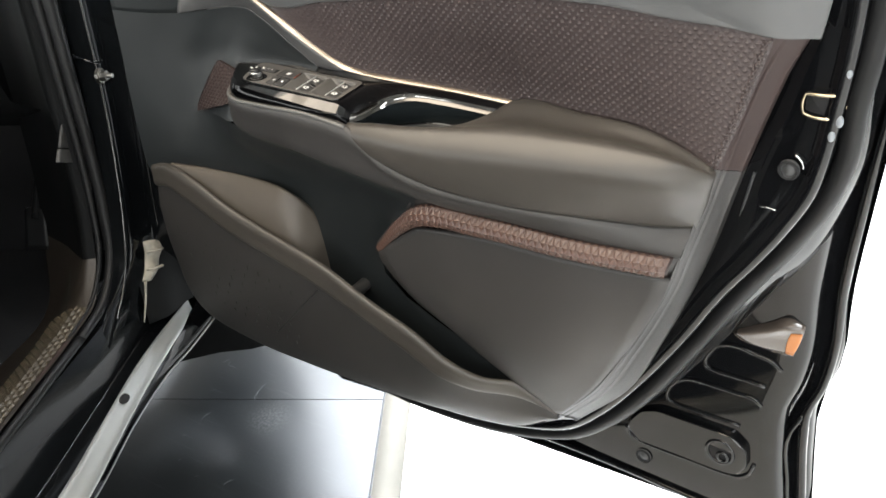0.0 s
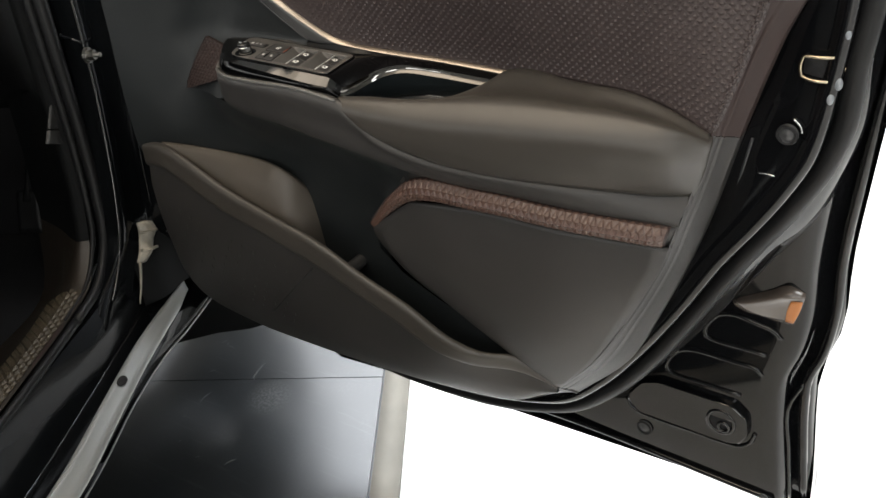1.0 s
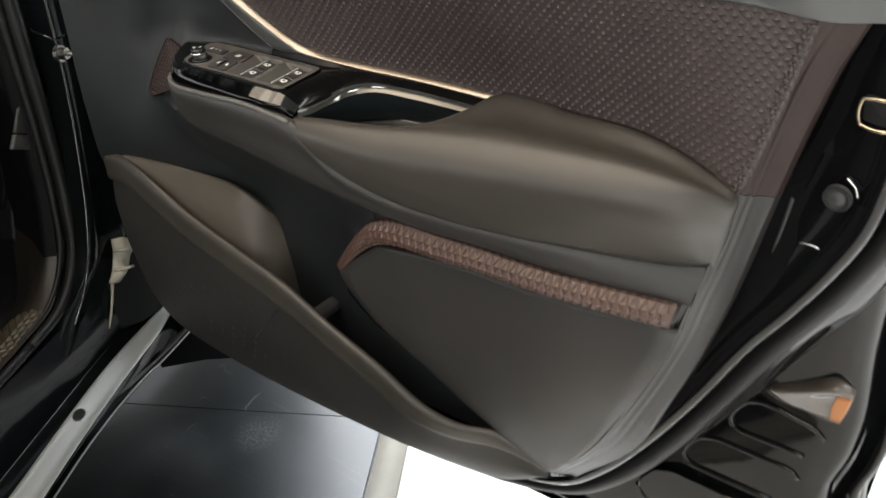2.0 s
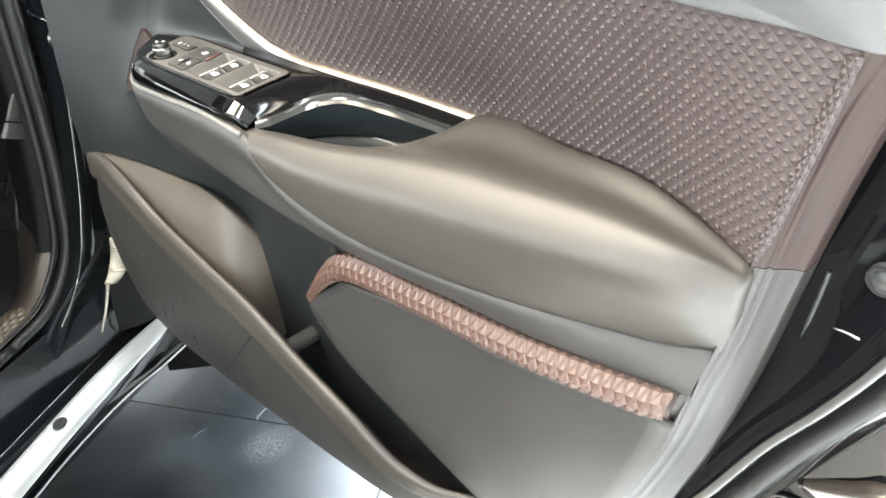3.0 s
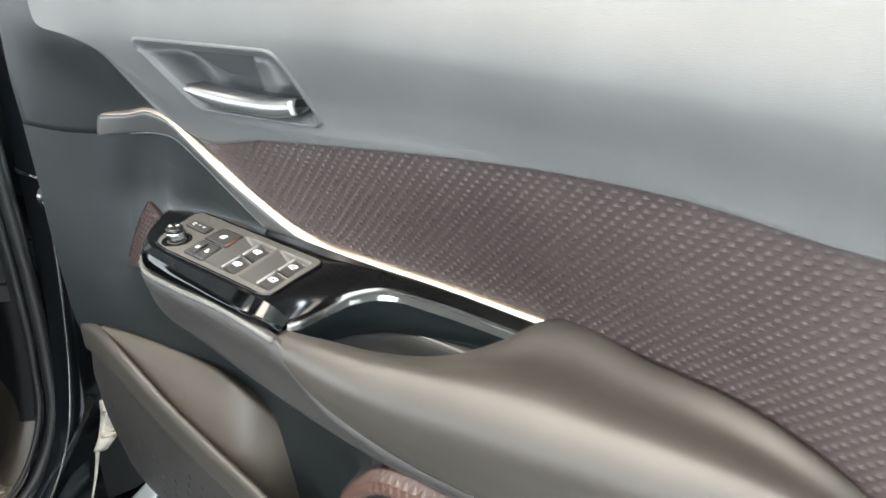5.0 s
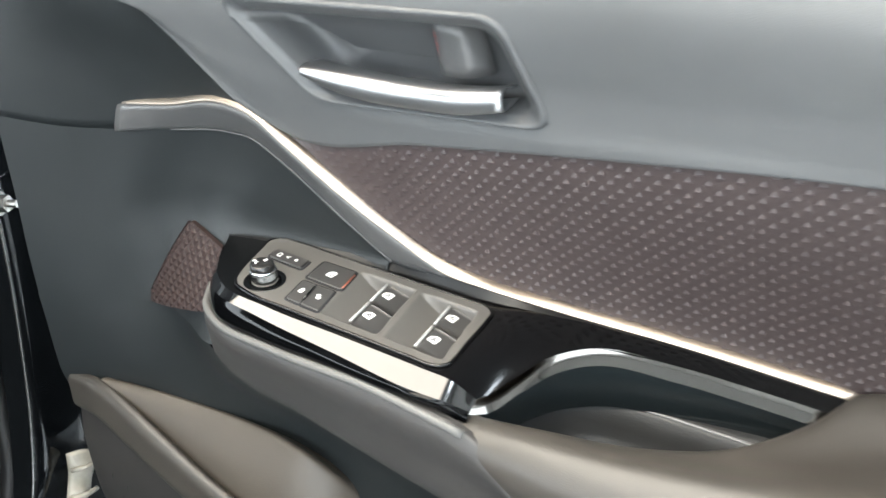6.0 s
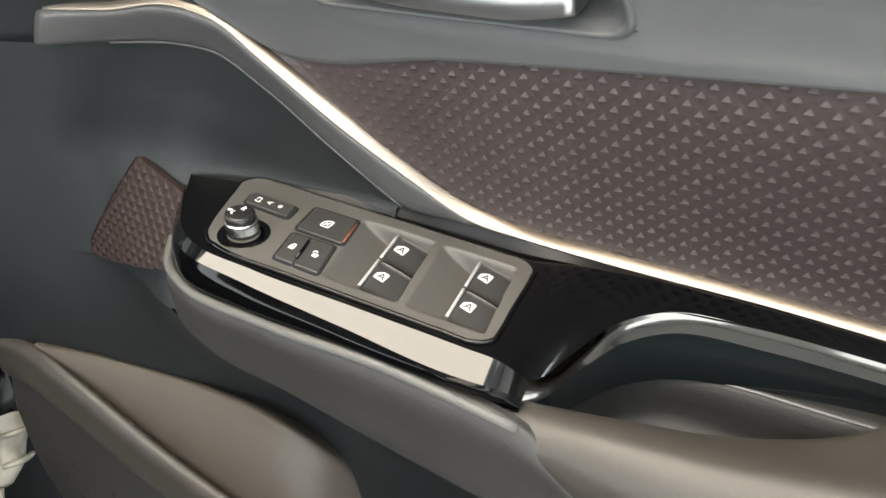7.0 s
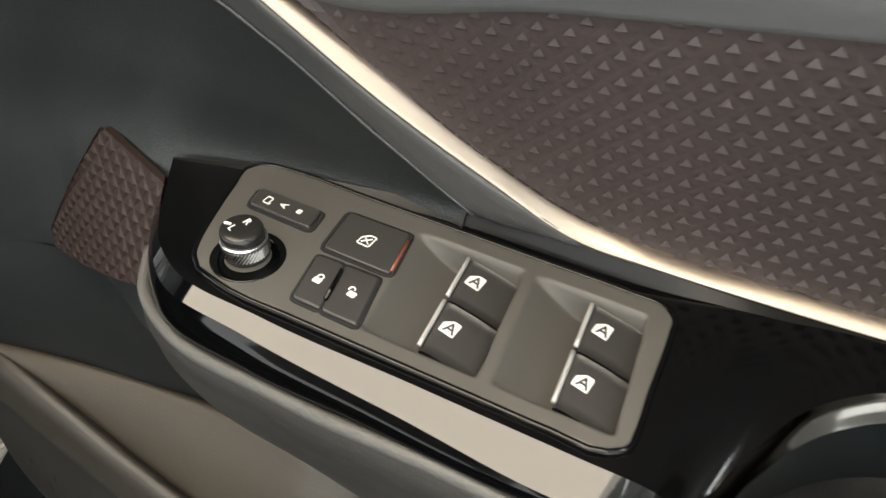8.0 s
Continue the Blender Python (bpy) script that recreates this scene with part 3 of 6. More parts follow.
# piano black ledge with the pull cup's rim
BACK = [(0.0925, -0.006, 0.9155), (0.1245, 0.0035, 0.9148), (0.173, 0.0118, 0.914), (0.223, 0.0175, 0.9135), (0.267, 0.018, 0.914), (0.29, 0.0195, 0.9105), (0.32, 0.0235, 0.906), (0.345, 0.0265, 0.9028), (0.37, 0.029, 0.901), (0.41, 0.033, 0.8975), (0.45, 0.037, 0.893), (0.492, 0.0405, 0.8875)]
def plate_z(x):
    return 0.9135 - 0.055 * (x - 0.14)


RIM = [(0.1115, -0.0345, 0.9150), (0.1235, -0.0482, 0.9144), (0.140, -0.0580, 0.9136), (0.180, -0.0615, 0.9110), (0.240, -0.0615, 0.9078), (0.298, -0.0615, 0.9046), (0.3140, -0.0606, 0.9026), (0.3255, -0.0535, 0.8890), (0.337, -0.031, 0.8925), (0.349, -0.008, 0.897), (0.366, 0.0065, 0.899), (0.39, 0.0145, 0.8965), (0.413, 0.0205, 0.8935), (0.45, 0.0265, 0.8885), (0.507, 0.033, 0.8812)]
BACK2 = BACK[:7] + [(0.335, 0.0255, 0.904), (0.345, 0.0265, 0.903), (0.357, 0.028, 0.902), (0.375, 0.0295, 0.9005), (0.395, 0.0315, 0.8988), (0.42, 0.034, 0.8965), (0.455, 0.0373, 0.8925), (0.515, 0.0425, 0.8850)]
bm = bmesh.new()


def ledge_row(k):
    """A line along the ledge between its back edge and its rim, level with the switch plate as far as that reaches."""
    row = []
    for i, (a, b) in enumerate(zip(BACK2, RIM)):
        p = np.array(a) + (np.array(b) - np.array(a)) * k
        flat_k = 1.0 if i < 6 else (0.8, 0.35)[i - 6] if i < 8 else 0.0
        p[2] += (plate_z(p[0]) - 0.0004 - p[2]) * flat_k
        row.append(tuple(p))
    return row


add_grid(bm, loft([ledge_row(0.05), ledge_row(0.2), ledge_row(0.35), ledge_row(0.65), RIM], 12, 12))
riser_top, riser_low = spline(BACK2, 12), spline(ledge_row(0.05), 12)
# the switch plate sits in an opening of the ledge
bmesh.ops.delete(bm, geom=[f for f in bm.faces if all(PLATE_L(v.co.y) + 0.003 < v.co.x < PLATE_R(v.co.y) - 0.003 and -0.0545 < v.co.y < 0.006 for v in f.verts)], context="FACES")
part("black_ledge", bm, M_LEDGE, door, "glossy piano black switch ledge")
bm = add_grid(bmesh.new(), [riser_top + np.array((0, 0.004, -0.004)), riser_top])
add_grid(bm, [riser_top, riser_low])
part("ledge_riser", bm, material("satin_black", (0.006, 0.006, 0.006), 0.4, spec=0.3), door, "satin black back edge of the ledge")
# bevelled front of the ledge
F0 = [(0.0925, -0.0085, 0.9160)] + RIM[:8]
F1 = [(0.0905, -0.0090, 0.911), (0.1065, -0.0350, 0.908), (0.1205, -0.0505, 0.9092), (0.1390, -0.0640, 0.9107), (0.1775, -0.0684, 0.9076), (0.240, -0.0709, 0.9022), (0.298, -0.0722, 0.8968), (0.3145, -0.0696, 0.8945), (0.3255, -0.0605, 0.8848)]
F2 = [(0.0895, -0.0090, 0.905), (0.1035, -0.0374, 0.8960), (0.118, -0.0533, 0.8945), (0.136, -0.0655, 0.8942), (0.178, -0.0725, 0.8945), (0.226, -0.0732, 0.8938), (0.272, -0.0732, 0.8925), (0.308, -0.0712, 0.8895), (0.3255, -0.0640, 0.8790)]
a, b = spline(F0, 10), spline(F1, 10)
bm = add_grid(bmesh.new(), [a[27:80], (a * 0.5 + b * 0.5)[27:80], b[27:80]])
part("ledge_chamfer", bm, M_BEVEL, door, "polished black bevel along the ledge")
for end, gloss in ((slice(0, 28), M_LOWGLOSS), (slice(79, None), M_BEVEL)):
    part("bevel_end", add_grid(bmesh.new(), [a[end], b[end]]), gloss, door, "glossy black end of the bevel")
bm = add_grid(bmesh.new(), loft([F1, [tuple(np.array(p) * 0.55 + np.array(q) * 0.45 + np.array((0, -0.0016, 0.0006))) for p, q in zip(F1, F2)], F2, shifted(F2, 0, 0.008, -0.001)], 10, 5))
part("ledge_front", bm, M_LOWGLOSS, door, "rounded glossy black front of the ledge")
# rim and well of the pull cup
RIM_IN = [(0.3165, -0.0590, 0.8885), (0.3255, -0.0535, 0.8890), (0.337, -0.031, 0.8925), (0.349, -0.008, 0.897), (0.366, 0.0065, 0.899), (0.413, 0.0205, 0.8935), (0.45, 0.0265, 0.8885), (0.507, 0.033, 0.8812)]
RIM_2 = [(0.3185, -0.0605, 0.8800), (0.3295, -0.0530, 0.8795), (0.3410, -0.029, 0.8835), (0.3535, -0.010, 0.8885), (0.369, 0.0025, 0.8905), (0.414, 0.0155, 0.886), (0.449, 0.0215, 0.8812), (0.505, 0.028, 0.8740)]
bm = add_grid(bmesh.new(), loft([RIM_IN, [tuple((np.array(a) + np.array(b)) / 2 + np.array((-0.0008, 0.0008, 0.001))) for a, b in zip(RIM_IN, RIM_2)], RIM_2], 10, 4))
part("cup_rim", bm, material("glossy_dark_rim", (0.11, 0.106, 0.10), 0.09, metal=1.0, vary=0.05), door, "bright bevelled rim of the pull cup")
W2 = [(x, y + 0.001, 0.861 - 0.02 * max(0, x - 0.44)) for x, y, z in RIM_2]
bm = add_grid(bmesh.new(), loft([RIM_2, W2], 10, 4))
# bluish black lifted a little: the veiling haze is in the base colour
part("cup_wall", bm, material("black_with_haze", (0.009, 0.0115, 0.0125), 0.16, vary=0.05), door, "glossy black wall of the pull cup, haze in its colour")
IN_0 = [(0.325, -0.05, 0.86), (0.333, -0.036, 0.8605), (0.341, -0.017, 0.8615), (0.348, -0.004, 0.862), (0.362, 0.0085, 0.862), (0.405, 0.0145, 0.861), (0.44, 0.016, 0.8595), (0.495, 0.019, 0.857)]
part("liner_edge", tube(bmesh.new(), IN_0[2:], 0.0009, 6, 6), material("pale_edge", (0.16, 0.16, 0.16), 0.3), door, "thin pale edge of the cup liner")
bm = add_grid(bmesh.new(), loft([W2, IN_0, shifted(IN_0, 0.001, -0.002, -0.002), shifted(IN_0, 0.004, -0.010, -0.025), [(x * 0.5 + 0.205, -0.04, 0.832) for x, y, z in IN_0]], 8, 4))
part("cup_liner", bm, material("dark_cup_liner", (0.013, 0.0132, 0.013), 0.55, grain=0.3), door, "soft dark liner inside the pull cup")

# armrest
ARM_ROW_14 = [(0.330, -0.052, 0.855), (0.36, -0.045, 0.845), (0.41, -0.028, 0.845), (0.452, -0.008, 0.855), (0.485, 0.018, 0.872), (0.503, 0.044, 0.890), (0.595, 0.037, 0.888), (0.675, 0.022, 0.886), (0.724, 0.01, 0.875), (0.757, 0.006, 0.862)]
ARM_ROW_15 = [(0.328, -0.055, 0.879), (0.36, -0.046, 0.876), (0.41, -0.030, 0.872), (0.455, -0.010, 0.876), (0.485, 0.016, 0.885), (0.503, 0.042, 0.893), (0.595, 0.033, 0.893), (0.675, 0.018, 0.892), (0.724, 0.006, 0.881), (0.757, 0.0, 0.867)]
ARM_ROW_16 = [(0.3235, -0.059, 0.8800), (0.363, -0.054, 0.8825), (0.412, -0.042, 0.880), (0.458, -0.028, 0.881), (0.492, -0.01, 0.884), (0.518, 0.004, 0.886), (0.598, 0.002, 0.887), (0.68, -0.003, 0.884), (0.727, -0.01, 0.877), (0.757, -0.008, 0.865)]
ARM_ROW_17 = [(0.3190, -0.066, 0.8790), (0.366, -0.067, 0.8835), (0.414, -0.062, 0.886), (0.463, -0.055, 0.889), (0.50, -0.051, 0.891), (0.533, -0.048, 0.892), (0.608, -0.041, 0.892), (0.687, -0.033, 0.888), (0.73, -0.027, 0.879), (0.759, -0.010, 0.863)]
ARM_ROW_18 = [(0.3200, -0.072, 0.8765), (0.368, -0.077, 0.874), (0.414, -0.078, 0.872), (0.466, -0.074, 0.872), (0.50, -0.071, 0.872), (0.535, -0.068, 0.872), (0.61, -0.060, 0.872), (0.687, -0.050, 0.868), (0.729, -0.038, 0.860), (0.7565, -0.010, 0.845)]
ARM_ROW_19 = [(0.3215, -0.074, 0.8750), (0.358, -0.079, 0.864), (0.40, -0.080, 0.855), (0.45, -0.077, 0.846), (0.487, -0.073, 0.842), (0.527, -0.068, 0.84), (0.602, -0.058, 0.838), (0.676, -0.043, 0.833), (0.722, -0.027, 0.826), (0.7495, -0.001, 0.818)]
ARM_ROW_20 = [(0.3230, -0.072, 0.8735), (0.345, -0.0765, 0.860), (0.38, -0.0765, 0.843), (0.43, -0.0715, 0.824), (0.47, -0.067, 0.815), (0.515, -0.061, 0.809), (0.59, -0.049, 0.804), (0.66, -0.031, 0.799), (0.71, -0.013, 0.794), (0.7405, 0.005, 0.79)]
ARM = [
    ARM_ROW_14,
    ARM_ROW_15,
    ARM_ROW_16,
    ARM_ROW_17,
    ARM_ROW_18,
    ARM_ROW_19,
    ARM_ROW_20]
patch("armrest", ARM, M_ARM, door, "padded grey armrest with a rounded crest", 7, 6, 0.012)

# skirt below the ledge and armrest
SK_TOP = [(0.0915, -0.0085, 0.9045), (0.1025, -0.0385, 0.8935), (0.1145, -0.0556, 0.8905), (0.136, -0.0675, 0.8900), (0.191, -0.0745, 0.8903), (0.271, -0.0752, 0.8892), (0.329, -0.0745, 0.880), (0.38, -0.075, 0.842), (0.43, -0.07, 0.8215), (0.515, -0.0595, 0.8075), (0.614, -0.0435, 0.8005), (0.7375, 0.002, 0.789)]
SK_LOW = [(0.0925, -0.034, 0.858), (0.096, -0.041, 0.846), (0.108, -0.048, 0.840), (0.130, -0.054, 0.8355), (0.198, -0.06, 0.83), (0.277, -0.065, 0.82), (0.347, -0.065, 0.808), (0.41, -0.058, 0.793), (0.46, -0.048, 0.781), (0.53, -0.044, 0.778), (0.614, -0.038, 0.7715), (0.7315, -0.0165, 0.762)]
mid = [tuple((np.array(a) * 0.5 + np.array(b) * 0.5) + np.array((0, -0.004, 0.0))) for a, b in zip(SK_TOP, SK_LOW)]
lip0 = [tuple(np.array(a) + np.array((0, 0.006, 0.0012))) for a in SK_TOP]
lip1 = [tuple(np.array(a) + np.array((0, 0.0012, 0.0012))) for a in SK_TOP]
bm = add_grid(bmesh.new(), loft([lip0, lip1, SK_TOP, mid, SK_LOW, shifted(SK_LOW, 0, 0.005, -0.004)], 8, 5))
part("armrest_skirt", bm, M_TRIM, door, "dark grey grained skirt below the armrest")

# upward rounding of the skirt; its highlight is put into a paler colour
bead = [tuple(np.array(a) + np.array((0, 0.0006, 0.0004))) for a in SK_TOP[1:7]]
part("skirt_bead", tube(bmesh.new(), bead, 0.0028, 10, 8), material("highlit_grained_bead", (0.080, 0.079, 0.075), 0.5, grain=0.6, grain_scale=700), door, "rounded grained skirt edge below the ledge, highlight in its colour")

# hollow behind the pocket, and the rounded speaker hump
HOLLOW_ROW_21 = [(-0.1323, -0.0378, 0.822), (-0.0819, -0.0271, 0.822), (-0.0378, -0.0131, 0.828), (0.02, -0.0135, 0.836), (0.106, -0.046, 0.839), (0.198, -0.058, 0.828), (0.277, -0.063, 0.818), (0.347, -0.063, 0.806), (0.41, -0.056, 0.791)]
HOLLOW_ROW_22 = [(-0.1336, -0.0378, 0.79), (-0.0819, -0.0285, 0.79), (-0.0378, -0.0175, 0.8), (0.02, -0.0135, 0.812), (0.106, -0.03, 0.806), (0.198, -0.024, 0.8), (0.277, -0.03, 0.79), (0.347, -0.036, 0.777), (0.398, -0.046, 0.77)]
HOLLOW_ROW_23 = [(-0.1348, -0.0383, 0.76), (-0.0819, -0.0295, 0.757), (-0.0378, -0.02, 0.755), (0.02, -0.0095, 0.76), (0.106, 0.006, 0.752), (0.198, 0.008, 0.74), (0.277, 0.0, 0.73), (0.33, -0.014, 0.725), (0.358, -0.038, 0.737)]
HOLLOW_ROW_24 = [(-0.1348, -0.0383, 0.74), (-0.0819, -0.028, 0.735), (-0.0378, -0.012, 0.72), (0.02, 0.002, 0.68), (0.106, 0.016, 0.64), (0.198, 0.014, 0.62), (0.277, 0.006, 0.61), (0.308, -0.006, 0.635), (0.318, -0.032, 0.682)]
HOLLOW_ROW_25 = [(-0.126, -0.033, 0.7), (-0.0756, -0.0082, 0.68), (-0.0315, 0.0182, 0.64), (0.03, 0.022, 0.58), (0.12, 0.02, 0.53), (0.22, 0.016, 0.50), (0.32, 0.012, 0.48), (0.42, 0.016, 0.47), (0.53, 0.028, 0.455)]
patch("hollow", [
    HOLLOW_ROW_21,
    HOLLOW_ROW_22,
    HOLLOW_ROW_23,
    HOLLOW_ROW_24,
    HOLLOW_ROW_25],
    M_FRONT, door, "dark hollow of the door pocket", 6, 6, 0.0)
POCKET_BACK_ROW_26 = [(0.30, 0.03, 0.66), (0.335, 0.0, 0.66), (0.345, -0.026, 0.64)]
POCKET_BACK_ROW_27 = [(0.34, 0.04, 0.58), (0.385, 0.01, 0.58), (0.40, -0.012, 0.575)]
POCKET_BACK_ROW_28 = [(0.42, 0.042, 0.50), (0.47, 0.02, 0.50), (0.50, 0.003, 0.495)]
patch("pocket_back", [
    POCKET_BACK_ROW_26,
    POCKET_BACK_ROW_27,
    POCKET_BACK_ROW_28], M_DARK, door, "", 5, 5, 0.0)
# the hump's warm bounced light is put into its browner base colour
HUMP = [(-0.082, -0.031, 0.745), (-0.03, -0.019, 0.741), (0.02, -0.009, 0.736), (0.06, -0.003, 0.732), (0.10, -0.001, 0.728), (0.128, -0.002, 0.722), (0.147, 0.003, 0.706), (0.160, 0.014, 0.675), (0.172, 0.03, 0.55)]
GROOVE = [(-0.080, -0.034, 0.7445), (-0.045, -0.0335, 0.727), (-0.005, -0.0335, 0.704), (0.03, -0.0335, 0.688), (0.065, -0.034, 0.672), (0.105, -0.034, 0.656), (0.140, -0.030, 0.636), (0.160, -0.022, 0.60), (0.170, -0.01, 0.54)]


def hump_row(k, swell):
    return [tuple(np.array(a) * (1 - k) + np.array(b) * k + np.array((0, -swell, 0.35 * swell)) * math.sin(math.pi * (i + 0.7) / 10)) for i, (a, b) in enumerate(zip(HUMP, GROOVE))]


patch("speaker_hump", [shifted(HUMP, 0.006, 0.050, -0.060), shifted(HUMP, 0.002, 0.010, -0.009), hump_row(0.0, 0.0), hump_row(0.12, 0.004), hump_row(0.4, 0.008), hump_row(0.75, 0.006), GROOVE, shifted(GROOVE, 0, 0.002, -0.012)],
    M_HUMP, door, "rounded speaker hump above the pocket lip, warm light in its colour", 7, 5, 0.0)

# pocket lip and lower face
LIP = [(-0.126, -0.036, 0.737), (-0.085, -0.038, 0.7425), (-0.042, -0.042, 0.732), (0.047, -0.044, 0.691), (0.13, -0.045, 0.664), (0.215, -0.046, 0.638), (0.289, -0.046, 0.600), (0.361, -0.045, 0.567), (0.423, -0.036, 0.521), (0.455, -0.024, 0.503), (0.500, -0.002, 0.4935), (0.554, 0.017, 0.447)]
LIP_LOW = [(-0.1290, -0.0375, 0.700), (-0.092, -0.043, 0.706), (-0.047, -0.046, 0.691), (0.032, -0.047, 0.654), (0.115, -0.047, 0.628), (0.195, -0.046, 0.600), (0.27, -0.045, 0.566), (0.34, -0.043, 0.53), (0.40, -0.034, 0.490), (0.44, -0.020, 0.474), (0.50, 0.001, 0.468), (0.553, 0.019, 0.444)]
TRIM_LOW = [(-0.132, -0.039, 0.665), (-0.136, -0.037, 0.60), (-0.140, -0.030, 0.545), (-0.150, -0.017, 0.485), (-0.150, 0.010, 0.412), (-0.06, 0.03, 0.364), (0.06, 0.03, 0.357), (0.18, 0.03, 0.356), (0.307, 0.03, 0.361), (0.40, 0.03, 0.370), (0.475, 0.03, 0.383), (0.552, 0.03, 0.432)]
part("pocket_lip", add_grid(bmesh.new(), loft([shifted(LIP, 0.002, 0.016, -0.020), shifted(LIP, 0.001, 0.0085, -0.004), shifted(LIP, 0.0005, 0.0045, 0.001), LIP, [tuple((np.array(a) + np.array(b)) / 2 + np.array((0, -0.003, 0))) for a, b in zip(LIP, LIP_LOW)], LIP_LOW, shifted(LIP_LOW, 0, 0.004, -0.003)], 7, 4)), M_ARM, door, "rounded grey lip of the door pocket")
LOW_0 = shifted(LIP_LOW, 0, 0.003, -0.002)
LOW_1 = [tuple(np.array(a) * 0.55 + np.array(b) * 0.45 + np.array((0, -0.010 * min(1, i / 4), 0))) for i, (a, b) in enumerate(zip(LOW_0, TRIM_LOW))]
LOW_2 = [tuple(np.array(a) * 0.1 + np.array(b) * 0.9 + np.array((0, -0.006 * min(1, i / 4), 0))) for i, (a, b) in enumerate(zip(LOW_0, TRIM_LOW))]
part("lower_trim", add_grid(bmesh.new(), loft([LOW_0, LOW_1, LOW_2, TRIM_LOW, [(x * 0.97 + 0.006, 0.10, z - 0.006) for x, y, z in TRIM_LOW]], 7, 5)), M_TRIM, door, "dark grey lower trim with speaker slits")
LOW_DEPTH = depth_on(loft([LOW_0, LOW_1, LOW_2, TRIM_LOW], 7, 5))
bm = bmesh.new()
for i in range(15):
    for j in range(7):
        x, z = -0.098 + i * 0.0205 + j * 0.006, 0.632 - i * 0.0062 - j * 0.026
        if z < 0.43 or x > 0.165 - (0.6 - z) * 0.45:
            continue
        pts = [(x + k * 0.0045 * 0.5, z + k * 0.0085) for k in (-0.6, 0, 0.6)]
        tube(bm, [(a, LOW_DEPTH(a, b) + 0.0002, b) for a, b in pts], 0.0005, 5, 1)
grille = part("speaker_grille", bm, M_CARPET, door, "rows of small dark speaker slits")
grille["kind"] = "stuff"
pts = [(0.193 - 0.05 * k, 0.588 - 0.048 * k) for k in range(4)]
part("seam", tube(bmesh.new(), [(a, LOW_DEPTH(a, b) - 0.0002, b) for a, b in pts], 0.0012, 5, 3), M_CARPET, door)
# stay inside the pocket
bm = tube(bmesh.new(), [(0.247, -0.036, 0.588), (0.243, 0.0, 0.583), (0.238, 0.03, 0.58)], 0.010, 10, 3)
part("pocket_stay", bm, M_DARK, door)

# lower embossed strip
LW_TOP = [(0.313, -0.034, 0.687), (0.361, -0.04, 0.742), (0.398, -0.045, 0.773), (0.502, -0.043, 0.778), (0.609, -0.038, 0.771), (0.7315, -0.0180, 0.7612)]
LW_LOW = [(0.319, -0.034, 0.679), (0.354, -0.039, 0.712), (0.390, -0.042, 0.738), (0.498, -0.043, 0.747), (0.607, -0.038, 0.742), (0.7255, -0.0218, 0.7352)]
LW_A, LW_B = spline(LW_TOP, 12), spline(LW_LOW, 12)
LW_K = np.concatenate([[0.0], np.cumsum(np.linalg.norm(LW_A[1:] - LW_A[:-1], axis=1))])
LW_K /= LW_K[-1]


def strip_at(u, v):
    a = np.array([np.interp(u, LW_K, LW_A[:, c]) for c in range(3)])
    b = np.array([np.interp(u, LW_K, LW_B[:, c]) for c in range(3)])
    p = b + (a - b) * v
    p[1] -= 0.0125 * (1 - (2 * v - 1) ** 2) * min(1, u / 0.25) * min(1, max(0, 0.992 - u) / 0.04) ** 0.5
    return p


bm = diamonds(bmesh.new(), strip_at, lambda u, v: (min(max(u, 0), 0.98), min(max(v, 0), 1)), 0.0, 0.98, 0.06, 0.94, 0.0195, 0.44, lambda u, v: 0.0003 + 0.0008 * ease((u - 0.03) / 0.2))
part("lower_insert", bm, M_WEAVE_LOW, door, "copper brown embossed strip", smooth=False, weld=0.00005)
bm = bmesh.new()
add_grid(bm, [[strip_at(u, v) + np.array((0, 0.006, 0)) for u in np.linspace(0, 1, 40)] for v in np.linspace(-0.08, 1.4, 10)])
part("insert_backing", bm, M_TRIM, door)
# darker sheet that gives the shadow in the gaps between the studs
bm = add_grid(bmesh.new(), [[strip_at(u, v) + np.array((0, 0.0016, 0)) for u in np.linspace(0, 0.984, 60)] for v in np.linspace(-0.03, 1.03, 10)], 0.004)
part("stud_gap_shade", bm, M_WEAVE_DARK, door, "dark sheet under the strip, shadow between the studs")

# lower panel behind the pocket
LOWER_PANEL_ROW_29 = [(0.390, -0.0415, 0.737), (0.352, -0.039, 0.709), (0.317, -0.034, 0.677), (0.343, -0.03, 0.632), (0.416, -0.015, 0.563), (0.499, 0.0, 0.494), (0.553, 0.016, 0.447)]
LOWER_PANEL_ROW_30 = [(0.498, -0.0425, 0.746), (0.475, -0.0425, 0.712), (0.45, -0.040, 0.675), (0.45, -0.036, 0.62), (0.48, -0.024, 0.563), (0.525, -0.006, 0.50), (0.5545, 0.0155, 0.448)]
LOWER_PANEL_ROW_31 = [(0.607, -0.0385, 0.741), (0.60, -0.039, 0.70), (0.59, -0.038, 0.66), (0.575, -0.033, 0.61), (0.566, -0.022, 0.555), (0.562, -0.006, 0.505), (0.556, 0.0155, 0.4485)]
LOWER_PANEL_ROW_32 = [(0.7235, -0.0235, 0.735), (0.7165, -0.0242, 0.71), (0.7025, -0.0238, 0.68), (0.684, -0.019, 0.641), (0.660, -0.011, 0.598), (0.618, 0.0, 0.526), (0.558, 0.017, 0.4475)]
patch("lower_panel", [
    LOWER_PANEL_ROW_29,
    LOWER_PANEL_ROW_30,
    LOWER_PANEL_ROW_31,
    LOWER_PANEL_ROW_32],
    M_TRIM, door, "smooth dark grey lower panel", 6, 6, 0.006)

# rear edge of the trim, upper part brown, lower part grey
E0 = [(0.803, 0.004, 1.006), (0.787, 0.004, 0.973), (0.772, 0.002, 0.925), (0.7575, 0.0, 0.866)]
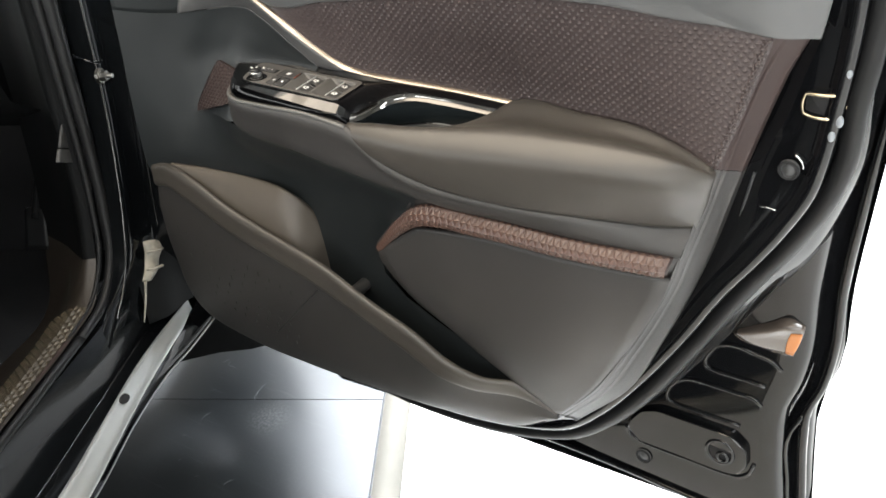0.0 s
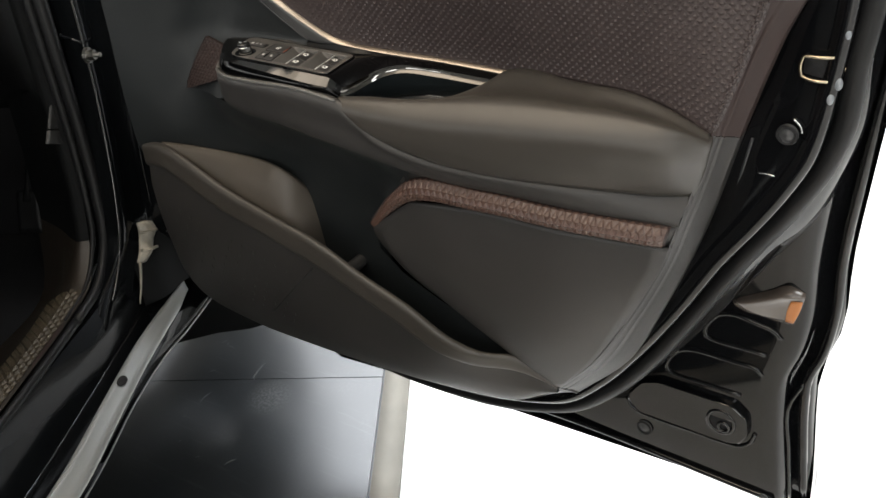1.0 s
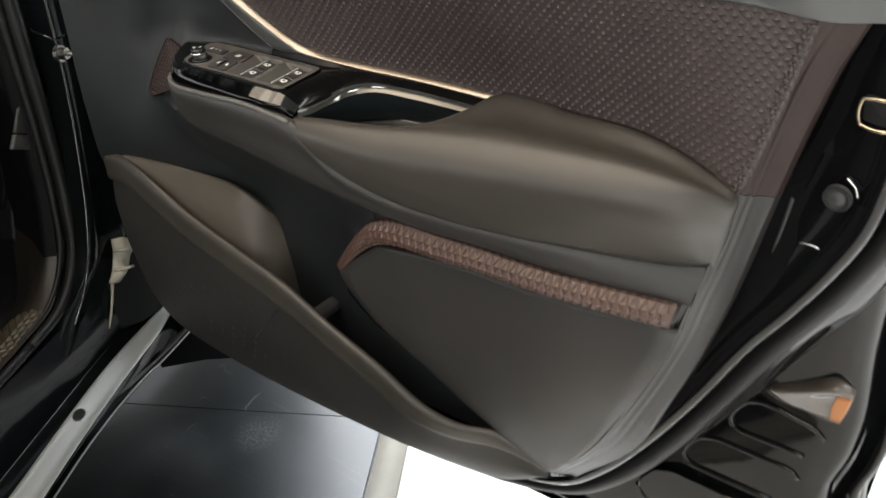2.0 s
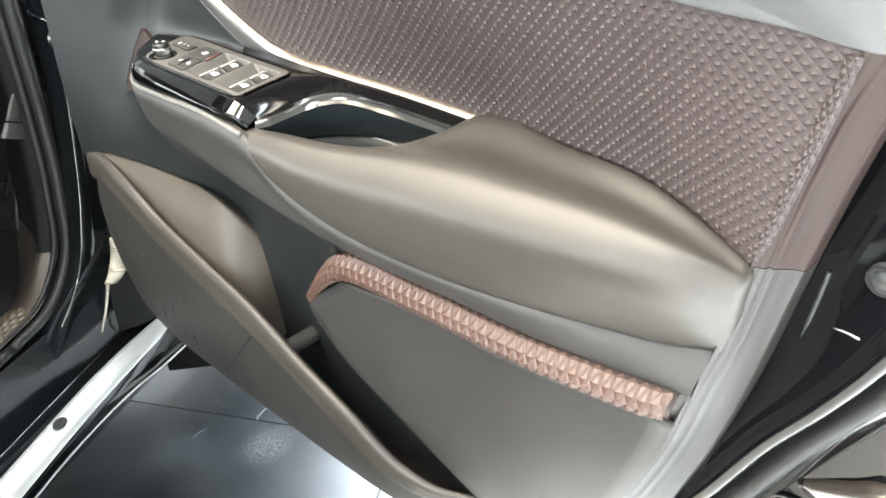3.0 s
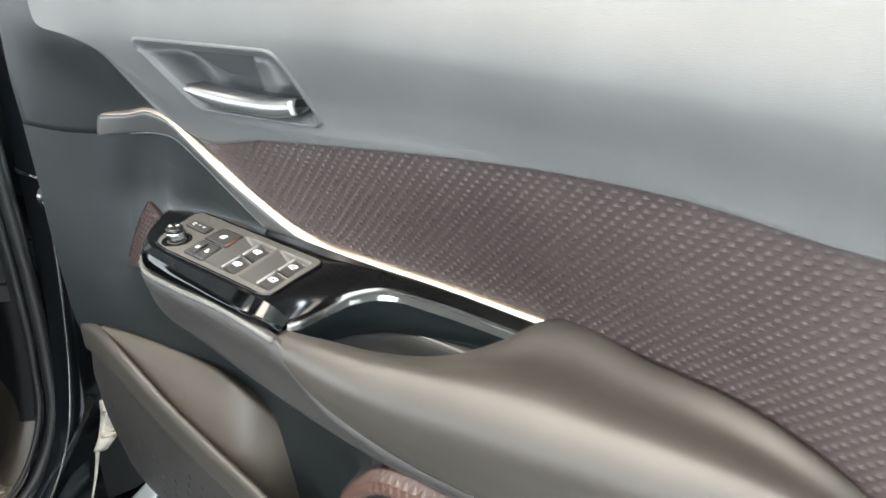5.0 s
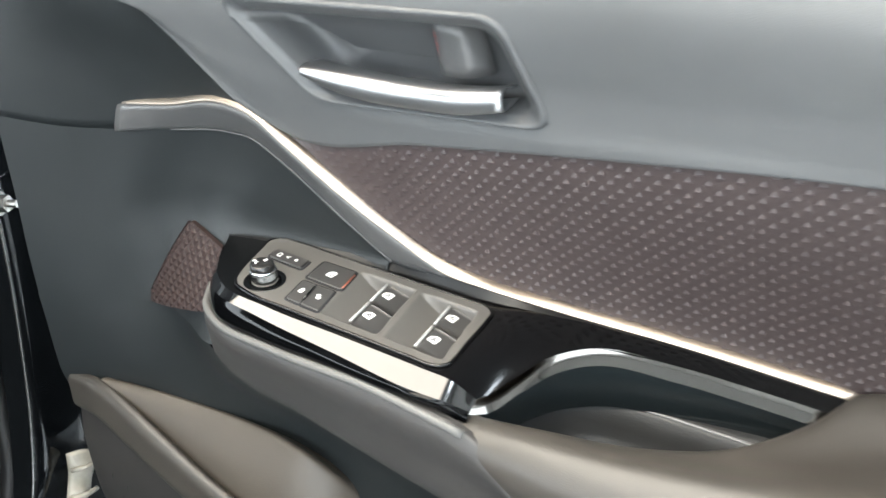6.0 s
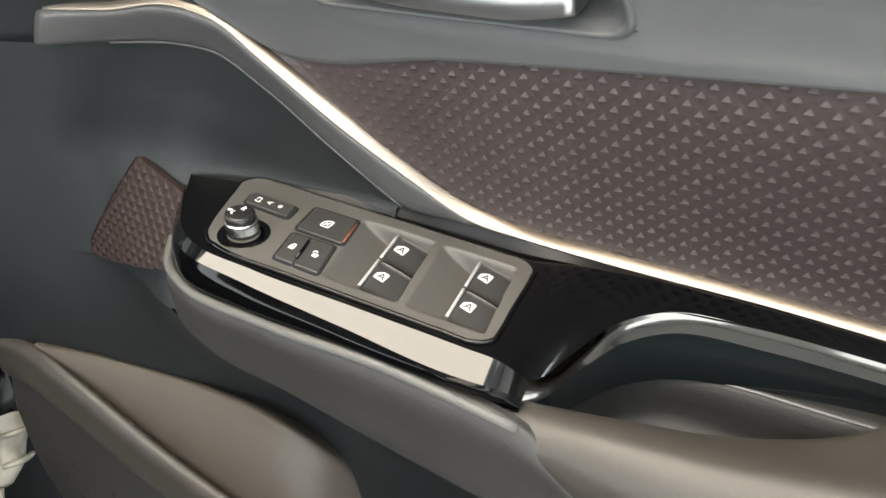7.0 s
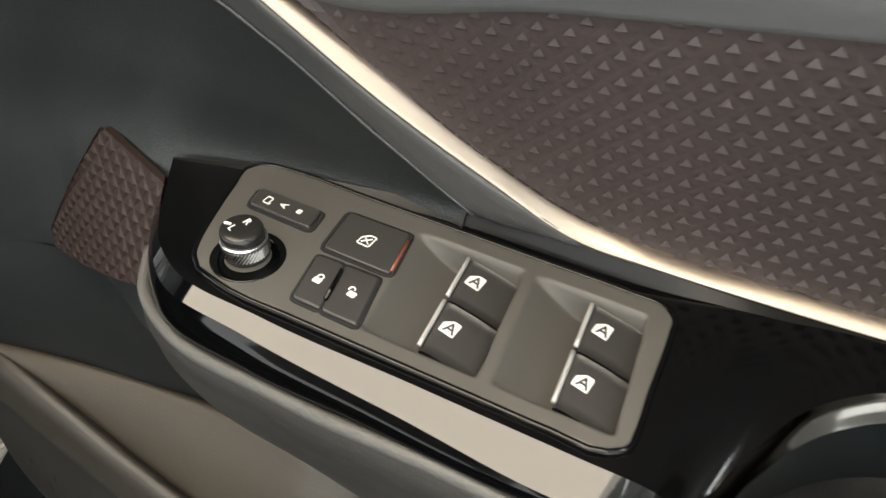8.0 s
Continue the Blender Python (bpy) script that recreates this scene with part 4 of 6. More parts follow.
E1 = [(0.830, 0.03, 1.0), (0.814, 0.03, 0.965), (0.800, 0.03, 0.925), (0.776, 0.038, 0.850)]


RIBS = ((0.0, 0.0), (0.08, -0.0002), (0.12, 0.0010), (0.16, -0.0002), (0.30, 0.0), (0.34, 0.0012), (0.38, 0.0), (0.46, -0.0010), (0.50, 0.0), (0.70, 0.0003), (0.92, 0.0), (0.97, -0.0010), (1.0, 0.003), (1.0, 0.022))


def ribbed(a, b, calm):
    """Lines from a to b over an edge with two fine ribs; calm flattens the first of its stations."""
    rows = [shifted(a, -0.002, 0.005, 0)]
    for k, dy in RIBS:
        rows.append([tuple(np.array(p) * (1 - k) + np.array(q) * k + np.array((0, dy if dy > 0.01 else dy * (calm if n == 0 else 1.0), 0))) for n, (p, q) in enumerate(zip(a, b))])
    return rows


part("rear_edge", add_grid(bmesh.new(), loft(ribbed(E0, E1, 0.3), 8, 2)), M_FLANGE, door, "dark brown rear edge of the trim")
E2 = [(0.7575, 0.0, 0.8655), (0.740, 0.002, 0.80), (0.727, -0.017, 0.752), (0.717, -0.0235, 0.715), (0.700, -0.0225, 0.677), (0.660, -0.010, 0.597), (0.618, 0.001, 0.525), (0.556, 0.018, 0.446)]
E3 = [(0.776, 0.038, 0.8495), (0.764, 0.041, 0.808), (0.751, 0.043, 0.76), (0.738, 0.045, 0.717), (0.715, 0.049, 0.652), (0.690, 0.053, 0.592), (0.648, 0.062, 0.50), (0.552, 0.078, 0.385)]
part("rear_edge", add_grid(bmesh.new(), loft(ribbed(E2, E3, 1.0), 7, 2)), M_TRIM, door, "ribbed grey rear edge of the trim")
TRIM_CORNER_ROW_33 = [(0.40, 0.031, 0.3695), (0.475, 0.031, 0.3825), (0.515, 0.031, 0.402), (0.556, 0.021, 0.442)]
TRIM_CORNER_ROW_34 = [(0.40, 0.055, 0.366), (0.478, 0.055, 0.377), (0.518, 0.056, 0.390), (0.558, 0.052, 0.412)]
TRIM_CORNER_ROW_35 = [(0.40, 0.086, 0.362), (0.48, 0.086, 0.372), (0.52, 0.084, 0.378), (0.556, 0.080, 0.385)]
patch("trim_corner", [
    TRIM_CORNER_ROW_33,
    TRIM_CORNER_ROW_34,
    TRIM_CORNER_ROW_35], M_TRIM, door, "", 5, 5, 0.0)
TRIM_FILLER_ROW_36 = [(0.385, -0.046, 0.768), (0.405, -0.052, 0.789), (0.45, -0.046, 0.790)]
TRIM_FILLER_ROW_37 = [(0.390, -0.036, 0.758), (0.415, -0.040, 0.772), (0.45, -0.038, 0.772)]
patch("trim_filler", [
    TRIM_FILLER_ROW_36,
    TRIM_FILLER_ROW_37], M_TRIM, door, "", 4, 4, 0.0)

# switch plate with two scoops for the window switches
M_SILVER = material("satin_silver_paint", (0.5, 0.5, 0.49), 0.4, metal=0.3, vary=0.03)

def on_plate(x, y, h):
    return (x, y, plate_z(x) + h)


def scoop(x, y):
    """How far the plate is sunk at a place."""
    X, deep = x + 0.15 * y, 0.0
    for a, b, mid_x in ((0.2062, 0.2490, 0.2275), (0.2535, 0.2945, 0.2752)):
        if a <= X <= b and -0.0505 <= y <= 0.0005:
            edge_k = ease((y + 0.0505) / 0.002) * ease((0.0005 - y) / 0.002) * ease((b - X) / 0.0015)
            deep = 0.0125 * (1 - (1 - min(1.0, (X - a) / (mid_x - a))) ** 1.5) * edge_k
    return deep


bm = bmesh.new()
rows = []
for y in np.linspace(-0.057, 0.0085, 62):
    xs = np.linspace(PLATE_L(y), PLATE_R(y), 170)
    rows.append([on_plate(x, y, 0.0012 - scoop(x, y)) for x in xs])
add_grid(bm, rows, 0.004, (0, 0, -1))
plate = part("switch_plate", bm, M_SWITCH, door, "matt grey switch plate with window, lock and mirror switches")
rim = [on_plate(PLATE_L(y) - 0.0004, y, 0.0006) for y in np.linspace(-0.054, 0.006, 12)] + [on_plate(x, 0.0087, 0.0006) for x in np.linspace(0.145, 0.285, 6)] + [on_plate(PLATE_R(y) + 0.0004, y, 0.0006) for y in np.linspace(0.0078, -0.0562, 14)] + [on_plate(x, -0.0573, 0.0006) for x in np.linspace(0.285, 0.165, 6)]
part("plate_rim", tube(bmesh.new(), rim, 0.0012, 6, 3, True), M_PIANO, plate, "thin glossy black rim")


def letters(name, body, size, m, mat, parent):
    cu = bpy.data.curves.new(name, "FONT")
    cu.body, cu.size, cu.align_x, cu.align_y, cu.extrude, cu.resolution_u, cu.offset = body, size, "CENTER", "CENTER", 0.00008, 3, size * 0.012
    tmp = bpy.data.objects.new(name, cu)
    me = bpy.data.meshes.new_from_object(tmp)
    bpy.data.objects.remove(tmp)
    me.transform(m)
    me.materials.clear()
    me.materials.append(mat)
    ob = new(name, me)
    ob.parent = parent
    ob.matrix_parent_inverse = parent.matrix_world.inverted()
    return ob


def flat(x, y, h, turn=0.0):
    return pose(*on_plate(x, y, h), 0, 3.15, turn)


def paddle(x, y0, y1):
    """A window switch: a tilted paddle with a bright front lip."""
    bm = bmesh.new()
    prof = [(0.0, -0.0105), (0.0, -0.0030), (0.0004, -0.0018), (0.0016, -0.0010), (0.004, -0.0012), (0.012, -0.0032), (0.0195, -0.0058), (0.0212, -0.0068), (0.0214, -0.0105)]
    g = []
    for y in np.linspace(y0, y1, 7):
        drop = 0.0005 if y in (y0, y1) else 0.0
        g.append([on_plate(x + d - 0.12 * y, y, h - drop) for d, h in prof])
    add_grid(bm, g)
    n = len(prof)
    bm.verts.ensure_lookup_table()
    bm.faces.new([bm.verts[i] for i in range(n)])
    bm.faces.new([bm.verts[len(bm.verts) - n + i] for i in range(n)][::-1])
    ob = part("window_switch", bm, M_BUTTON, plate, "dark window switch with a silver lip")
    lip_pts = [on_plate(x + 0.0003 - 0.12 * y, y, -0.0005) for y in np.linspace(y0 + 0.0008, y1 - 0.0008, 4)]
    part("silver_lip", tube(bmesh.new(), lip_pts, 0.0008, 8, 2), M_SILVER, plate)
    cx, cy = x + 0.0062 - 0.12 * (y0 + y1) / 2, (y0 + y1) / 2 + 0.0014
    tilt = pose(*on_plate(cx, cy, -0.0015), 0, 3.15 + 13.5, -4) @ Matrix.Scale(1.12, 4)
    bm = bmesh.new()
    prism(bm, rounded([(-0.0026, -0.0026), (0.0026, -0.0026), (0.0026, 0.003), (0.0, 0.003), (-0.0026, 0.0008)], 0.0006, 3), lambda a, b, h: tilt @ Vector((a, b, h)), -0.0006, 0.0001)
    part("window_symbol", bm, M_WHITE, plate, smooth=False)
    letters("letter", "A", 0.0056, tilt @ pose(0.0003, -0.0002, 0.00018), M_BUTTON, plate)
    return ob


for px in (0.2275, 0.2750):
    paddle(px, -0.0472, -0.0236)
    paddle(px, -0.0227, -0.0008)


def button(name, corners, r, high, label=""):
    bm = prism(bmesh.new(), rounded(corners, r), on_plate, -0.004, high, 0.0007)
    ob = part(name, bm, M_BUTTON, plate, label)
    ring = [on_plate(a, b, 0.0012) for a, b in rounded([(c[0] + (c[0] - np.mean([q[0] for q in corners])) * 0.05, c[1] + (c[1] - np.mean([q[1] for q in corners])) * 0.05) for c in corners], r, 2)]
    part("shadow_gap", tube(bmesh.new(), ring, 0.0013, 5, 1, True, 0.5), M_CARPET, plate)
    return ob


button("mirror_fold_button", [(0.1420, -0.0178), (0.1400, -0.0080), (0.1690, -0.0084), (0.1705, -0.0188)], 0.0018, 0.0030, "raised mirror folding button with white marks")
button("window_lock_button", [(0.1806, -0.0241), (0.1782, -0.0032), (0.2046, -0.0030), (0.2088, -0.0245)], 0.0018, 0.0022, "window lock button with an orange edge")
lock = button("door_lock_button", [(0.1860, -0.0501), (0.1816, -0.0286), (0.1924, -0.0284), (0.1974, -0.0504)], 0.0014, 0.0022, "door lock button with a white padlock")
unlock = button("door_unlock_button", [(0.1981, -0.0504), (0.1931, -0.0284), (0.2070, -0.0282), (0.2124, -0.0507)], 0.0014, 0.0022, "door unlock button with an open padlock")
part("split_bar", tube(bmesh.new(), [on_plate(0.1937, -0.0315, 0.0026), on_plate(0.1970, -0.0462, 0.0026)], 0.0009, 6, 2), M_PIANO, plate)
part("orange_edge", tube(bmesh.new(), [on_plate(0.2058, -0.0062, 0.0018), on_plate(0.2086, -0.0228, 0.0018)], 0.0006, 6, 2), M_ORANGE, plate)


def padlock(x, y, parent, open_by):
    m = flat(x, y, 0.0023, -6)
    bm = prism(bmesh.new(), rounded([(-0.0016, -0.0016), (0.0016, -0.0016), (0.0016, 0.0008), (-0.0016, 0.0008)], 0.0004, 2), lambda a, b, h: m @ Vector((a, b, h)), -0.0003, 0.00008)
    tube(bm, [m @ Vector((open_by - 0.001, 0.0008, 0.0)), m @ Vector((open_by - 0.001, 0.002, 0.0)), m @ Vector((open_by, 0.0027, 0.0)), m @ Vector((open_by + 0.001, 0.002, 0.0)), m @ Vector((open_by + 0.001, 0.0008 if not open_by else 0.0015, 0.0))], 0.0003, 5, 3)
    part("padlock_symbol", bm, M_WHITE, plate, smooth=False)


padlock(0.1890, -0.0392, lock, 0.0)
padlock(0.2033, -0.0392, unlock, -0.0014)
m = flat(0.1926, -0.0139, 0.0023, -4)
sym = [(-0.0026, -0.0026), (0.0026, -0.0026), (0.0026, 0.003), (0.0, 0.003), (-0.0026, 0.0008)]
bm = tube(bmesh.new(), [m @ Vector((a, b, 0)) for a, b in rounded(sym, 0.0006, 2)], 0.0003, 5, 1, True)
tube(bm, [m @ Vector((-0.0016, -0.0014, 0)), m @ Vector((0.0016, 0.0016, 0))], 0.0003, 5, 1)
tube(bm, [m @ Vector((0.0016, -0.0014, 0)), m @ Vector((-0.0012, 0.0012, 0))], 0.0003, 5, 1)
part("window_symbol", bm, M_WHITE, plate, smooth=False)
m = flat(0.1476, -0.0128, 0.0031, -5)
bm = tube(bmesh.new(), [m @ Vector((a, b, 0)) for a, b in rounded([(-0.0012, -0.0022), (0.0014, -0.0022), (0.0014, 0.0014), (-0.0012, 0.0014)], 0.0006, 2)], 0.00028, 5, 1, True)
tube(bm, [m @ Vector((0.0016, -0.0026, 0)), m @ Vector((0.0022, -0.0014, 0))], 0.0003, 5, 1)
part("mirror_symbol", bm, M_WHITE, plate, smooth=False)
letters("letter", "A", 0.0046, flat(0.1551, -0.0131, 0.0032, 84), M_WHITE, plate)
m = flat(0.1622, -0.0131, 0.0031, 84)
bm = prism(bmesh.new(), rounded([(-0.0012, -0.001), (0.0012, -0.001), (0.0012, 0.0012), (-0.0012, 0.0012)], 0.0007, 3), lambda a, b, h: m @ Vector((a, b, h)), -0.0003, 0.00008)
part("mirror_symbol", bm, M_WHITE, plate, smooth=False)

# mirror knob
KX, KY = 0.1582, -0.0395
# flat black disc on the plate; the recess's dark is put into its colour
bm = bmesh.new()
rings = []
for r, h in ((0.0138, 0.0010), (0.0136, 0.0016), (0.0128, 0.0014), (0.0085, 0.0013), (0.0082, -0.002)):
    rings.append([on_plate(KX + 0.0012 + r * math.cos(a), KY - 0.0012 + r * math.sin(a), h) for a in np.linspace(0, math.tau, 33)])
add_grid(bm, rings)
part("knob_recess_disc", bm, M_PIANO, plate, "flat black disc drawn for the dark recess round the knob")
bm = bmesh.new()
def knob_rings(profile, knurl=0.0):
    rings = []
    for n, (r, h) in enumerate(profile):
        ring = []
        for k in range(81):
            rr = r * (1 + (knurl if (k + n) % 2 and 0 < n < len(profile) - 1 else 0.0))
            ring.append(on_plate(KX + rr * math.cos(k * math.tau / 80), KY + rr * math.sin(k * math.tau / 80), h))
        rings.append(ring)
    return rings


add_grid(bm, knob_rings([(0.0074, -0.002), (0.0080, 0.0026), (0.0084, 0.0034), (0.0084, 0.0042), (0.0084, 0.0050), (0.0084, 0.0058), (0.0084, 0.0066), (0.0084, 0.0074), (0.0082, 0.0082)], 0.05))
knob = part("mirror_knob", bm, material("dark_chrome", (0.12, 0.118, 0.112), 0.25, metal=0.9), plate, "knurled dark metal mirror knob marked L and R", smooth=False, weld=0.00001)
bm = add_grid(bmesh.new(), knob_rings([(0.0074, 0.0086), (0.0078, 0.0092), (0.0079, 0.0100), (0.0079, 0.0118), (0.0076, 0.0128), (0.0069, 0.0133), (0.0040, 0.0135), (0.0001, 0.0136)]))
part("knob_cap", bm, material("satin_black_cap", (0.016, 0.0155, 0.015), 0.22), plate, "glossy black cap of the knob")
part("knob_band", tube(bmesh.new(), [on_plate(KX + 0.0079 * math.cos(a), KY + 0.0079 * math.sin(a), 0.0084) for a in np.linspace(0, math.tau, 17)[:-1]], 0.0007, 8, 3, True), M_CHROME, plate, "bright ring of the knob")
letters("letter", "L", 0.0042, flat(KX - 0.0022, KY - 0.0022, 0.01375, -18), M_WHITE, plate)
letters("letter", "R", 0.0042, flat(KX + 0.0006, KY + 0.0030, 0.01375, -18), M_WHITE, plate)
bm = prism(bmesh.new(), rounded([(-0.0068, -0.0005), (-0.0038, -0.0005), (-0.0038, 0.0005), (-0.0068, 0.0005)], 0.0004, 2), lambda a, b, h: on_plate(KX + a * 0.97 - b * 0.2, KY + a * 0.15 + b, h + 0.0132), 0.0, 0.0006)
part("pointer", bm, M_WHITE, plate, smooth=False)

# inner door handle
M_LEVER = material("satin_silver_lever", (0.36, 0.365, 0.37), 0.36, metal=0.95, vary=0.03)


def bezel_y(x, z):
    return -0.0345 + 0.014 * (x - 0.165) / 0.16 + 0.021 * (1.092 - z) / 0.065


BEZEL = rounded([(0.153, 1.0945), (0.332, 1.0925), (0.349, 1.030), (0.197, 1.030)], 0.014, 6)
mid_x, mid_z = 0.258, 1.056
TRIM_FACE = depth_on([v.co[:] for v in bpy.data.objects["upper_trim"].data.vertices])


def bezel_ring(k, dy, shift=0.0):
    out = []
    for x, z in BEZEL + BEZEL[:1]:
        px, pz = mid_x + (x - mid_x) * (1 - (1 - k) * 0.55) + shift, mid_z + (z - mid_z) * k
        face = TRIM_FACE(px, pz) + 0.0005 if k > 0.85 else bezel_y(mid_x + (x - mid_x) * k, pz)
        out.append((px, face + dy, pz))
    return out


bm = bmesh.new()
add_grid(bm, [bezel_ring(1.0, 0.004), bezel_ring(0.99, -0.0015), bezel_ring(0.95, -0.003), bezel_ring(0.90, -0.0015), bezel_ring(0.87, 0.0), bezel_ring(0.80, 0.0005), bezel_ring(0.76, 0.003), bezel_ring(0.66, 0.020), bezel_ring(0.55, 0.027), bezel_ring(0.3, 0.028), bezel_ring(0.001, 0.028)])
# darker than the trim round it: the recess's shade is put into the grey
bezel = part("handle_bezel", bm, material("shaded_grey_bezel", (0.06, 0.062, 0.064), 0.45, grain=0.2, grain_scale=1400), door, "handle recess with a raised rounded border, inner shade in its grey")
LEV_X = [0.1965, 0.207, 0.235, 0.27, 0.30, 0.3225]
LEV_T = [1.0528, 1.0525, 1.0505, 1.0485, 1.0495, 1.0515]
LEV_B = [1.0475, 1.0430, 1.0365, 1.0345, 1.0355, 1.0392]
rows = []
for dy, k in ((0.012, 0.75), (0.004, 1.0), (-0.001, 0.97), (-0.004, 0.75), (-0.0045, 0.3), (-0.003, 0.04), (0.003, 0.0), (0.012, 0.2)):
    rows.append([(x, bezel_y(x, 1.045) + dy - 0.0025 * (x > 0.28), b + (t - b) * k) for x, t, b in zip(LEV_X, LEV_T, LEV_B)])
lever = part("handle_lever", add_grid(bmesh.new(), loft(rows, 6, 3), 0.004), M_LEVER, bezel, "satin silver pull lever")
tab = part("lock_tab", add_grid(bmesh.new(), loft([[(x, bezel_y(0.29, 1.07) + d, z) for x, z, d in ((0.276, 1.083, 0.017), (0.2845, 1.084, 0.0065), (0.298, 1.082, 0.007), (0.304, 1.08, 0.018))],
           [(x, bezel_y(0.29, 1.06) + d, z) for x, z, d in ((0.278, 1.054, 0.017), (0.2865, 1.054, 0.0065), (0.301, 1.053, 0.009), (0.309, 1.053, 0.018))]], 5, 4), 0.004), M_GUN, bezel, "dark grey lock tab")
tab_y = lambda z: bezel_y(0.29, 1.06) + (bezel_y(0.29, 1.07) - bezel_y(0.29, 1.06)) * (z - 1.054) / 0.029
bm = add_grid(bmesh.new(), [[(0.276 + 0.002 * (1.083 - z) / 0.029 + 0.0085 * f - 0.0005, tab_y(z) + 0.017 - 0.0105 * f - 0.0005, z) for z in (1.0765, 1.069, 1.0625)] for f in (0.42, 0.8)], 0.0006)
part("red_mark", bm, material("red_mark", (0.7, 0.05, 0.04), 0.4), bezel, smooth=False)
# the padded trim is cut away behind the recess
hull = bpy.data.objects["upper_trim"].data
bm = bmesh.new()
bm.from_mesh(hull)


def in_recess(p, k=0.89):
    pts = [(mid_x + (x - mid_x) * (1 - (1 - k) * 0.55), mid_z + (z - mid_z) * k) for x, z in BEZEL]
    hit = False
    for (x0, z0), (x1, z1) in zip(pts, pts[1:] + pts[:1]):
        if (z0 > p[2]) != (z1 > p[2]) and p[0] < x0 + (p[2] - z0) / (z1 - z0) * (x1 - x0):
            hit = not hit
    return hit


bmesh.ops.delete(bm, geom=[f for f in bm.faces if any(in_recess(v.co) for v in f.verts)], context="FACES")
bm.to_mesh(hull)
bm.free()
hull.shade_smooth()

# ---- the door's black metal ----
METAL_Y = along([0.2, 0.23, 0.30, 0.40, 0.50, 0.56, 0.65, 0.75, 0.85, 1.0, 1.15], [0.148, 0.145, 0.145, 0.150, 0.156, 0.158, 0.150, 0.132, 0.110, 0.10, 0.10])
METAL_X = along([0.2, 0.25, 0.40, 0.447, 0.50, 0.53, 0.644, 0.788, 0.881, 1.0, 1.15], [0.874, 0.872, 0.858, 0.857, 0.872, 0.877, 0.880, 0.893, 0.903, 0.915, 0.93])


def slant(x):
    """The shell comes a little forward towards the latch side."""
    return 0.085 * (min(max(x, 0.5), 0.84) - 0.72)



def sag(x, z):
    """The bottom edge hangs lower towards the hinges and turns up at the front corner."""
    low = 0.022 * min(max((0.3 - x) / 0.5, 0.0), 1.0) * min(max((0.30 - z) / 0.07, 0.0), 1.0)
    return low - 0.14 * min(max((-0.06 - x) / 0.14, 0.0), 1.0) * min(max((0.50 - z) / 0.27, 0.0), 1.0)


rows = []
for z in [0.226, 0.229, 0.236] + list(np.linspace(0.25, 1.14, 56)):
    y, x = METAL_Y(z), METAL_X(z)
    dy = 0.022 if z < 0.227 else 0.006 if z < 0.231 else 0.0
    row = [(a, y + dy - slant(a), z - sag(a, z)) for a in (-0.2, -0.1, 0.0, 0.1, 0.2, 0.3, 0.5, 0.58, 0.66, 0.745)] + [(0.745 + (x - 0.785) * k, y + dy - slant(0.745 + (x - 0.785) * k), z) for k in (0.33, 0.66, 1.0)] + [(x - 0.034, y + dy - 0.004, z), (x - 0.028, y + dy + 0.008, z), (x - 0.022, y + dy + 0.018, z), (x - 0.012, y + dy + 0.02, z), (x - 0.004, y + dy + 0.023, z), (x, y + dy + 0.03, z), (x + 0.001, y + dy + 0.055, z)]
    rows.append(row)
part("inner_shell", add_grid(bmesh.new(), rows), M_PAINT_IN, door, "glossy black painted inner shell")
SKIN_Y = along([0.21, 0.3, 0.5, 0.7, 0.9, 1.05, 1.15], [0.175, 0.205, 0.225, 0.19, 0.13, 0.10, 0.085])
rows = [[(x if i < 6 else METAL_X(z) + 0.002, SKIN_Y(z) - (0.01 if i in (0, 6) else 0), z - sag(x, z)) for i, x in enumerate((-0.2, 0.0, 0.2, 0.4, 0.6, 0.8, 0.9))] for z in [0.222] + list(np.linspace(0.23, 1.14, 20))]
part("outer_skin", add_grid(bmesh.new(), rows, 0.02, (0, -1, 0)), M_PAINT, door, "glossy black outer door skin")


def shell(x, z, out=0.0):
    return Vector((x, METAL_Y(z) - slant(x) - out, z))


# upright plate beside the trim, and the step on which the weatherstrip sits
PLATE_IN = [(0.8, 0.063, 1.1), (0.8, 0.06, 0.98), (0.79, 0.061, 0.91), (0.765, 0.064, 0.868), (0.755, 0.066, 0.832), (0.745, 0.068, 0.787), (0.73, 0.07, 0.735), (0.712, 0.073, 0.685), (0.67, 0.0777, 0.597), (0.62, 0.0758, 0.505), (0.56, 0.0744, 0.418), (0.5, 0.0788, 0.375), (0.42, 0.0855, 0.345), (0.2, 0.085, 0.33), (-0.24, 0.085, 0.44)]
CREASE = [(0.868, 0.05, 1.10), (0.863, 0.05, 0.98), (0.855, 0.049, 0.91), (0.849, 0.049, 0.868), (0.841, 0.049, 0.834), (0.82, 0.05, 0.789), (0.79, 0.052, 0.738), (0.757, 0.055, 0.688), (0.708, 0.06, 0.600), (0.651, 0.07, 0.507), (0.588, 0.08, 0.42), (0.53, 0.09, 0.36), (0.44, 0.10, 0.318), (0.2, 0.10, 0.296), (-0.24, 0.10, 0.41)]
SEAT = [(0.885, 0.075, 1.10), (0.879, 0.072, 0.98), (0.873, 0.07, 0.93), (0.869, 0.076, 0.868), (0.857, 0.08, 0.822), (0.823, 0.09, 0.752), (0.784, 0.094, 0.69), (0.765, 0.096, 0.658), (0.712, 0.10, 0.563), (0.652, 0.11, 0.462), (0.588, 0.12, 0.378), (0.53, 0.125, 0.325), (0.44, 0.13, 0.285), (0.2, 0.13, 0.266), (-0.24, 0.13, 0.38)]
